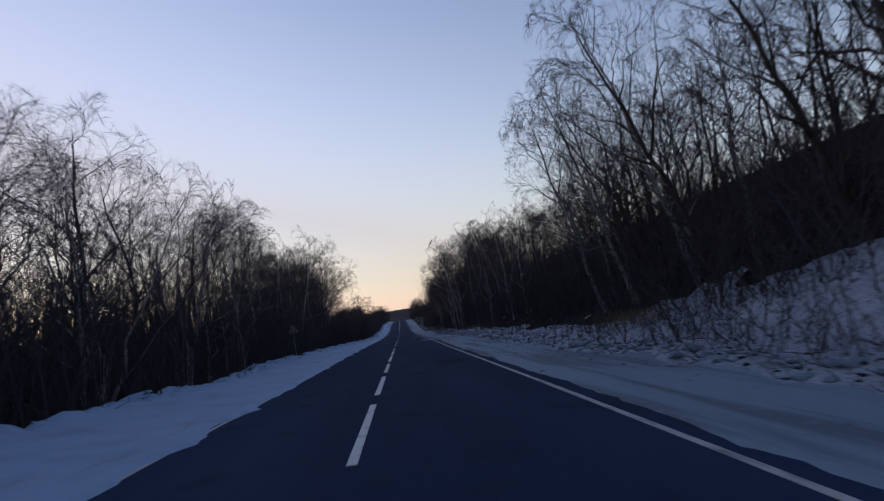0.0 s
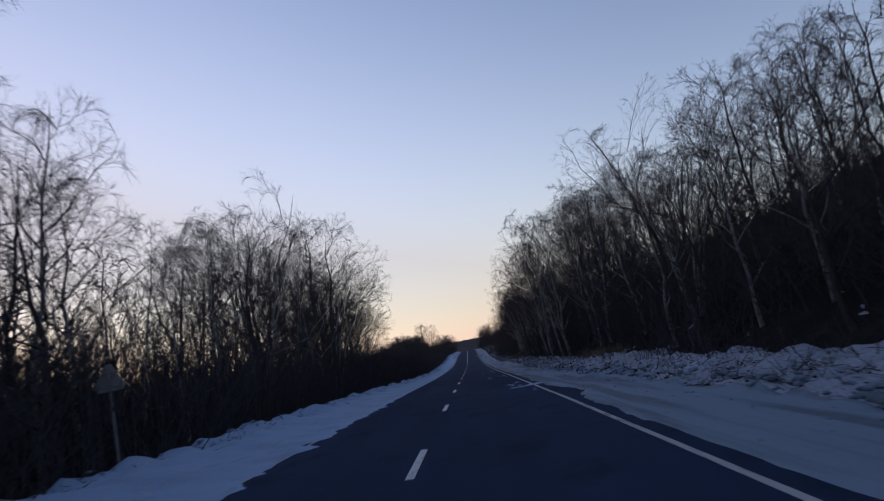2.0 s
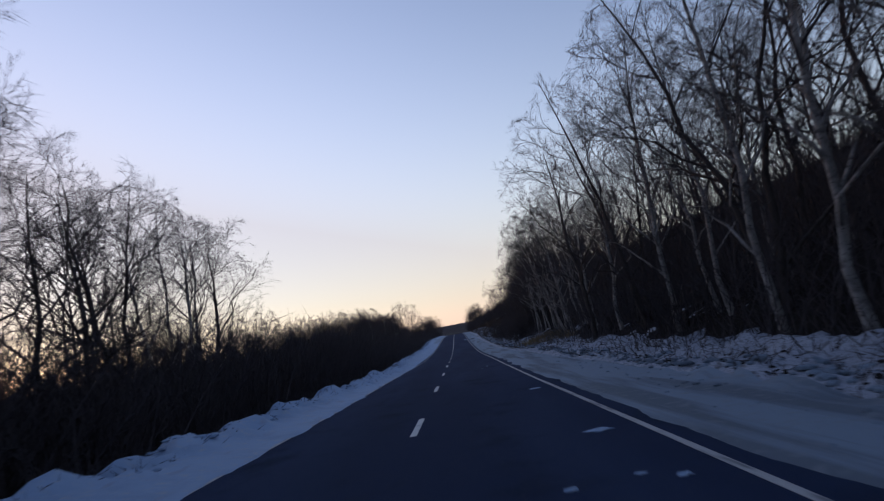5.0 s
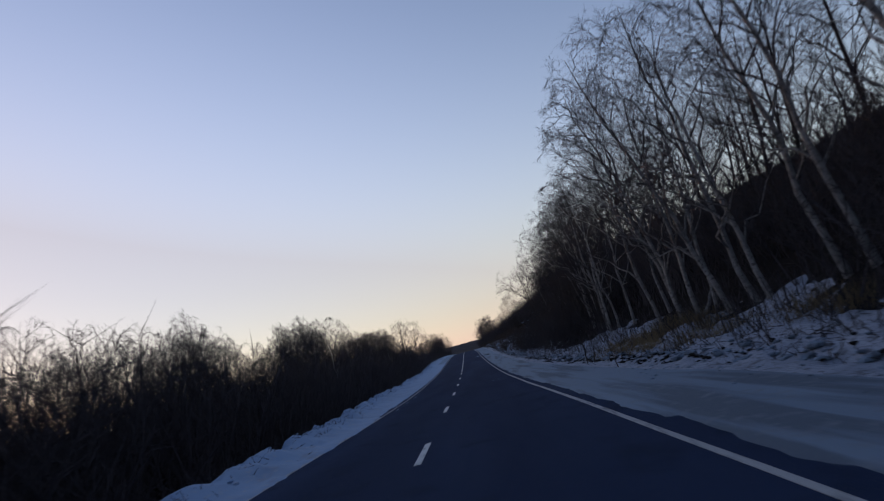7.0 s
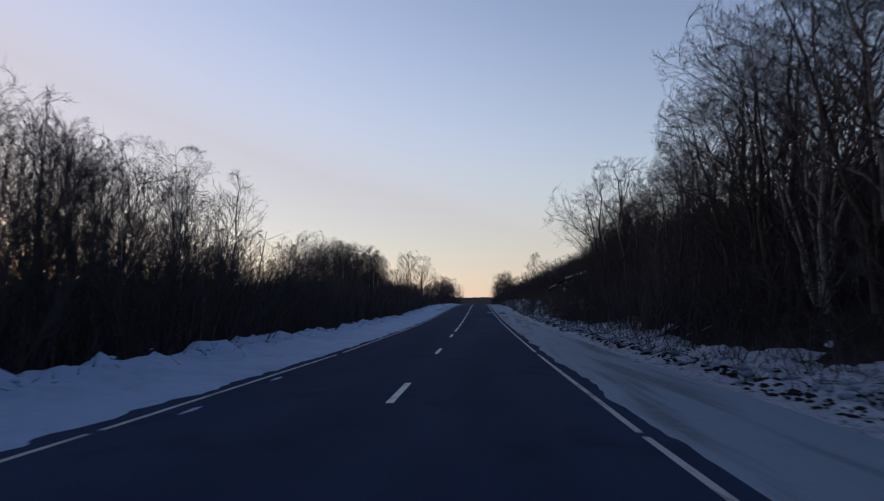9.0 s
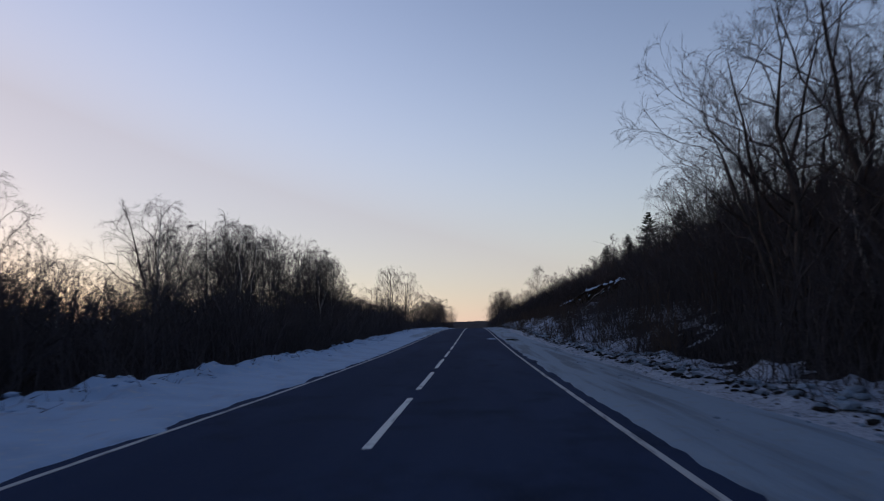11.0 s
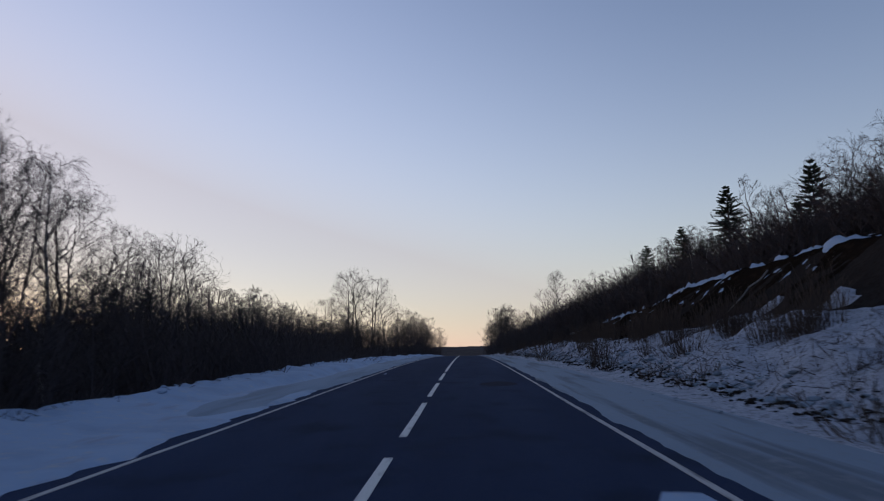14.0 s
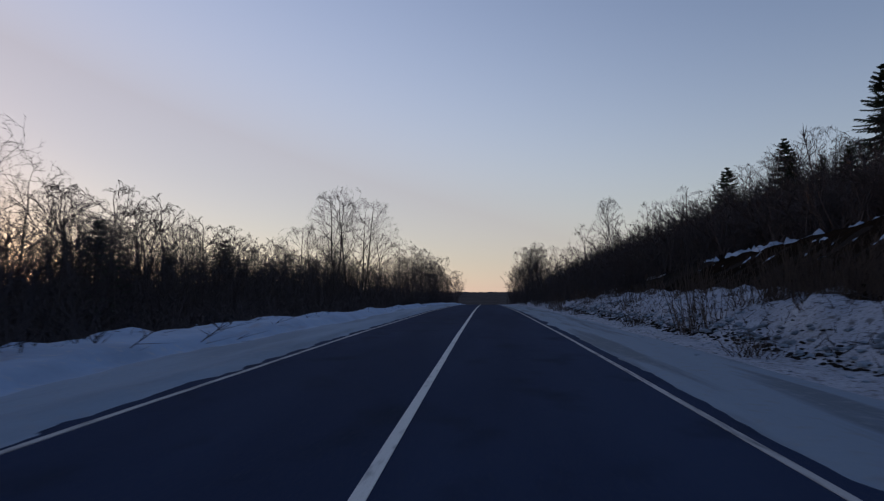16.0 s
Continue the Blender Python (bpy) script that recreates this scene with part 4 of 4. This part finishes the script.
spots = far_spots + [(x + rnd.uniform(-1.5, 1.5), float(v) + rnd.uniform(-1, 1), rnd.uniform(0.5, 0.95)) for v in np.arange(-8, 236, 5.5) for x in (24, 30)]
for y in np.arange(238, 264, 3):
    for x in (15.5, 17.5, 19.5):
        spots.append((x + rnd.uniform(-1, 1), float(y) + rnd.uniform(-1, 1), rnd.uniform(0.3, 0.6)))
for y in np.arange(236, 350, 5):
    for x in (25.0, 30.0, 37.0, 45.0):
        spots.append((x + rnd.uniform(-1, 1), float(y) + rnd.uniform(-1, 1), rnd.uniform(0.6, 1.0)))
for y in np.arange(350, 500, 5):
    for x in (10.5, 14.5, 19.0, 25.0, 32.0):
        spots.append((x + rnd.uniform(-1, 1), float(y) + rnd.uniform(-1, 1), rnd.uniform(0.8, 1.1)))
patches("hillside_brush", far_brush, spots, "dark leafless brush covering the far slopes", TWIG)
spots = []
for y in np.arange(-4, 240, 3.2):
    spots.append((9.2 + rnd.uniform(-0.9, 0.9), float(y), rnd.uniform(0.5, 0.9)))
for y in np.arange(6, 24, 2.2):
    for x in (8.3, 10.2):
        spots.append((x + rnd.uniform(-0.8, 0.8), float(y), rnd.uniform(0.5, 1.0)))
for y in np.arange(148, 180, 2.4):
    spots.append((10.6 + rnd.uniform(-0.7, 0.9), float(y), rnd.uniform(0.6, 1.0)))
for y in np.arange(202, 258, 2.0):
    for x in (9.4, 11.2, 13.0, 14.8):
        spots.append((x + rnd.uniform(-0.8, 0.8), float(y) + rnd.uniform(-0.8, 0.8), rnd.uniform(0.8, 1.7)))
for y in np.arange(4, 80, 4.5):
    spots.append((left_crest(float(y)) - 0.6 + rnd.uniform(-0.3, 0.3), float(y) + rnd.uniform(-2, 2), rnd.uniform(0.3, 0.6)))
for y in np.arange(2, 300, 9.0):
    spots.append((left_crest(float(y)) - 0.9 + rnd.uniform(-0.4, 0.2), float(y) + rnd.uniform(-3, 3), rnd.uniform(0.35, 0.6)))
patches("bank_brush", [brush(220 + i, 6, 2.2, 26, 0.5, 1.7, 0.011, 5) for i in range(3)], spots, "thin dark saplings poking out of the snowy bank", TWIG)
# dry weeds on the snow below the cut
spots = []
for y in np.arange(226, 352, 3.8):
    for x in (8.0, 9.8, 11.8, 13.8):
        spots.append((x + rnd.uniform(-1.2, 1.2), float(y) + rnd.uniform(-1.5, 1.5), rnd.choice([0.4, 0.6, 0.8, 1.3, 2.0]) * (1.4 if y < 250 else 1)))
for i in range(70):
    y = rnd.uniform(262, 312)
    spots.append((rnd.uniform(10.5, 14.0), y, rnd.uniform(1.2, 2.2)))
patches("dry_weeds", [brush(230 + i, 1.1, 0.8, 34, 0.3, 1.15, 0.01, 6) for i in range(5)], spots, "reddish dry weed stalks standing in the snow", STALK, "weeds")


def sapling(x, y, h, lean, seed):
    rn = random.Random(seed)
    V, F = [], []
    pts = bough(rn, Vector((0, 0, -0.3)), Vector((lean, rn.gauss(0, 0.06), 1)), h + 0.3, 5, 0.05, 0.0)
    tube(V, F, pts, [0.024, 0.021, 0.018, 0.014, 0.009, 0.004], 5)
    ob = new("sapling")
    obj_from("stem", V, F, BARK, ob, True)
    V, F = [], []
    for i in range(9):
        q, e = at(pts, 0.35 + 0.6 * rn.random())
        spike(V, F, q, q + off_axis(rn, e, rn.uniform(0.4, 0.9), rn.uniform(0, 6.28)) * h * rn.uniform(0.12, 0.3), 0.009)
    obj_from("twigs", V, F, TWIG, ob)
    ob.location = (x, y, snow_right(x, y))
    tagged(ob, "thin dark bare sapling standing out of the snowy bank", "sapling", "saplings on the bank")


for i, (x, y, h, lean) in enumerate([(6.3, 159.9, 1.25, 0.02), (6.5, 159.6, 1.1, 0.08), (6.2, 153.2, 1.0, -0.14), (6.5, 154.0, 0.7, 0.1), (7.4, 163.5, 1.3, -0.1), (7.2, 166.0, 1.5, 0.12), (7.6, 169.0, 1.2, -0.2),
                                      (7.9, 246.0, 1.5, 0.05), (8.4, 252.0, 1.7, -0.08), (8.2, 296.0, 1.6, 0.06), (8.8, 301.0, 1.5, -0.1), (8.5, 287.5, 1.4, 0.1)]):
    sapling(x, y, h, lean, 300 + i)


def tuft(seed, n, w, l, h):
    rnd = random.Random(seed)
    V, F = [], []
    for i in range(n):
        p = Vector((rnd.gauss(0, w), rnd.gauss(0, l), -0.05))
        pts = bough(rnd, p, Vector((rnd.gauss(0, 0.35), rnd.gauss(0, 0.35), 1)), h * rnd.uniform(0.5, 1.1), 2, 0.15, -0.1)
        tube(V, F, pts, [0.007, 0.006, 0.002], 3)
    return V, F


spots = [(8.6, 156.5, 1.0), (9.2, 158.6, 1.1), (8.4, 160.6, 1.0), (9.4, 162.4, 1.2), (8.9, 164.0, 1.0), (9.8, 156.8, 1.2), (10.4, 158.2, 1.3), (9.6, 160.2, 1.2), (10.6, 160.6, 1.2), (8.0, 158.4, 0.8), (10.2, 155.4, 1.1), (7.8, 161.8, 0.8), (9.0, 152.6, 1.1), (9.6, 150.8, 1.0), (9.9, 146.0, 1.0), (9.4, 20.5, 0.9), (9.8, 24.5, 1.0),
         (9.7, 76.5, 1.0), (9.9, 79.5, 0.9), (9.5, 83.0, 1.0)]
patches("dry_grass", [tuft(240 + i, 420, 0.55, 0.8, 0.75) for i in range(3)], spots, "tawny dry grass clump at the foot of the bank", STRAW, "grass")

patches("winter_grass", [tuft(250, 700, 0.15, 0.45, 0.15)], [(4.5, 254.8, 1.0), (4.55, 254.2, 1.0), (4.4, 255.4, 0.9), (4.6, 253.7, 0.9), (4.45, 254.6, 1.1)], "dark flattened grass showing through the snow on the shoulder", GRASS, "grass", 0.13)

# chunks of ploughed snow along the foot of the bank
rnd = random.Random(31)
chunk = []
for i in range(5):
    bm = bmesh.new()
    bmesh.ops.create_icosphere(bm, subdivisions=1, radius=1)
    for v in bm.verts:
        v.co *= 1 + 0.5 * noise.noise(v.co * 1.6 + Vector((i * 3.1, 0, 0)))
    chunk.append(([v.co.copy() for v in bm.verts], [[v.index for v in f.verts] for f in bm.faces]))
    bm.free()


def bank_spot(width):
    y = rnd.uniform(-5, 345)
    return right_foot(y) + 0.3 + abs(rnd.gauss(0, width)), y


def rubble(name, count, place, material, label, r0, r1):
    V, F = [], []
    for i in range(count):
        x, y = place()
        z = (snow_right(x, y) if x > 0 else snow_left(x, y))
        cv, cf = rnd.choice(chunk)
        r = rnd.uniform(r0, r1) * rnd.choice([0.6, 0.8, 1.0])
        a = rnd.uniform(0, 6.28)
        base = len(V)
        for v in cv:
            V.append((x + (v.x * math.cos(a) - v.y * math.sin(a)) * r * 1.3, y + (v.x * math.sin(a) + v.y * math.cos(a)) * r * 1.3, z + v.z * r * 0.6 + 0.1 * r))
        F += [[base + q for q in f] for f in cf]
    tagged(obj_from(name, V, F, material), label, "snow rubble", kind="stuff")


rubble("snow_rubble", 3800, lambda: bank_spot(0.5), GRIT_SNOW, "broken grey chunks of ploughed snow along the bank", 0.035, 0.15)
rubble("snow_lumps", 700, lambda: ((lambda yy: (left_crest(yy) + rnd.gauss(0, 0.5), yy))(rnd.uniform(-5, 345))), SNOW, "loose lumps of ploughed snow on the berm", 0.03, 0.13)


rubble("ice_crumbs", 1200, lambda: ((lambda yy: (right_foot(yy) - abs(rnd.gauss(0, 0.7)), yy))(rnd.uniform(-5, 345))), GRIT_SNOW, "small crumbs of ice scattered on the packed shoulder", 0.015, 0.06)
rubble("dirt_clods", 3600, lambda: ((lambda yy: (right_foot(yy) + 0.25 + 0.35 * bumps(yy, 0, 5, 46) + rnd.gauss(0, 0.13), yy))(rnd.uniform(146, 350))), LITTER, "dark line of earth clods along the foot of the bank", 0.03, 0.085)
rubble("dirt_clods", 3000, lambda: bank_spot(0.6), LITTER, "dark clods of earth and litter lying in the ploughed snow", 0.02, 0.065)
V, F = [], []
for i in range(9000):
    x, y = bank_spot(2.0)
    p = Vector((x, y, snow_right(x, y) + 0.02))
    spike(V, F, p, p + Vector((rnd.gauss(0, 0.2), rnd.gauss(0, 0.25), abs(rnd.gauss(0, 0.2)))), 0.014)
tagged(obj_from("brush_litter", V, F, TWIG), "dark broken twigs strewn over the snowy bank", "twigs", kind="stuff")
V, F = [], []
for i in range(3200):
    y = rnd.uniform(-5, 345)
    x = left_crest(y) - 0.1 + abs(rnd.gauss(0, 0.45))
    p = Vector((x, y, snow_left(x, y)))
    spike(V, F, p, p + Vector((rnd.gauss(0, 0.16), rnd.gauss(0, 0.2), abs(rnd.gauss(0, 0.16)))), 0.011)
tagged(obj_from("brush_litter", V, F, TWIG), "dark twigs sticking out of the snow berm", "twigs", kind="stuff")


# ---- the road sign, seen from behind ----
def road_sign(x, y):
    ob = new("road_sign")
    z = land(x, y)
    V, F = [], []
    tube(V, F, [Vector((0, 0, -0.3)), Vector((0, 0, 3.1))], [0.035, 0.035], 8)
    F.append(tuple(range(8, 16)))
    obj_from("post", V, F, STEEL, ob, False)
    bm = bmesh.new()
    ring = []
    for k in range(3):
        a = math.pi / 2 + k * 2 * math.pi / 3
        for da in (-0.16, 0.16):
            ring.append((0.42 * math.cos(a + da), 0.42 * math.sin(a + da)))
    lo = [bm.verts.new((u, 0.045, v + 2.75)) for u, v in ring]
    hi = [bm.verts.new((u, 0.065, v + 2.75)) for u, v in ring]
    bm.faces.new(lo)
    bm.faces.new(hi[::-1])
    for i in range(6):
        bm.faces.new((lo[i], hi[i], hi[(i + 1) % 6], lo[(i + 1) % 6]))
    bmesh.ops.recalc_face_normals(bm, faces=bm.faces)
    me = bpy.data.meshes.new("plate")
    bm.to_mesh(me)
    bm.free()
    me.materials.append(STEEL)
    pl = new("plate", me)
    pl.parent = ob
    for hz in (2.6, 2.9):
        V, F = [], []
        tube(V, F, [Vector((-0.2, 0.03, hz)), Vector((0.2, 0.03, hz))], [0.018, 0.018], 5)
        obj_from("bracket", V, F, STEEL, ob)
    ob.matrix_world = pose(x, y, z, 0, -2, 8)
    tagged(ob, "grey bare back of a triangular road sign on a post", "road sign")


road_sign(-7.9, 52.9)


# ---- fallen wood ----
def log(name, a, b, r, material, label):
    V, F = [], []
    a, b = Vector(a), Vector(b)
    rn = random.Random(int(a.y))
    pts = [a.lerp(b, i / 5) + Vector((rn.gauss(0, 0.06), rn.gauss(0, 0.06), rn.gauss(0, 0.06))) for i in range(6)]
    tube(V, F, pts, [r * (1 - 0.1 * i) for i in range(6)], 7)
    F += [tuple(range(6, -1, -1)), tuple(range(35, 42))]
    tagged(obj_from(name, V, F, material, None, True), label, "fallen trunk")


log("fallen_trunk", (10.6, 156.5, land(10.6, 156.5) + 0.1), (12.4, 159.0, land(12.4, 159.0) + 0.9), 0.09, BIRCH, "pale fallen birch trunk propped on the bank")
log("fallen_trunk", (9.4, 92.5, land(9.4, 92.5) + 0.15), (12.2, 90.5, land(12.2, 90.5) + 0.3), 0.1, BARK, "dark fallen trunk on the snowy bank")
log("fallen_trunk", (20.2, 296.0, land(20.2, 296.0) + 0.3), (16.6, 294.0, land(16.6, 294.0) + 0.3), 0.06, BIRCH, "pale dead trunk hanging down the earth cut")

# ---- wooded hill beyond the crest ----
def far_hill(x, y):
    k = step(900, 2500, y)
    h = 62 + 26 * step(40, 700, x) + 14 * step(-200, -900, x) + 5 * bumps(x, 0, 260, 50) + 2.2 * bumps(x, y, 24, 51) + 1.6 * bumps(x, y, 9, 52)
    return -8 + h * k


tagged(sheet("wooded_hill", spread((-1500, -400, 60), (-400, 400, 8), (400, 1500, 60)), spread((900, 2400, 100), (2400, 2560, 20)), far_hill, FAR_WOODS), "distant dark hill covered with bare woods", "hill", kind="structure")
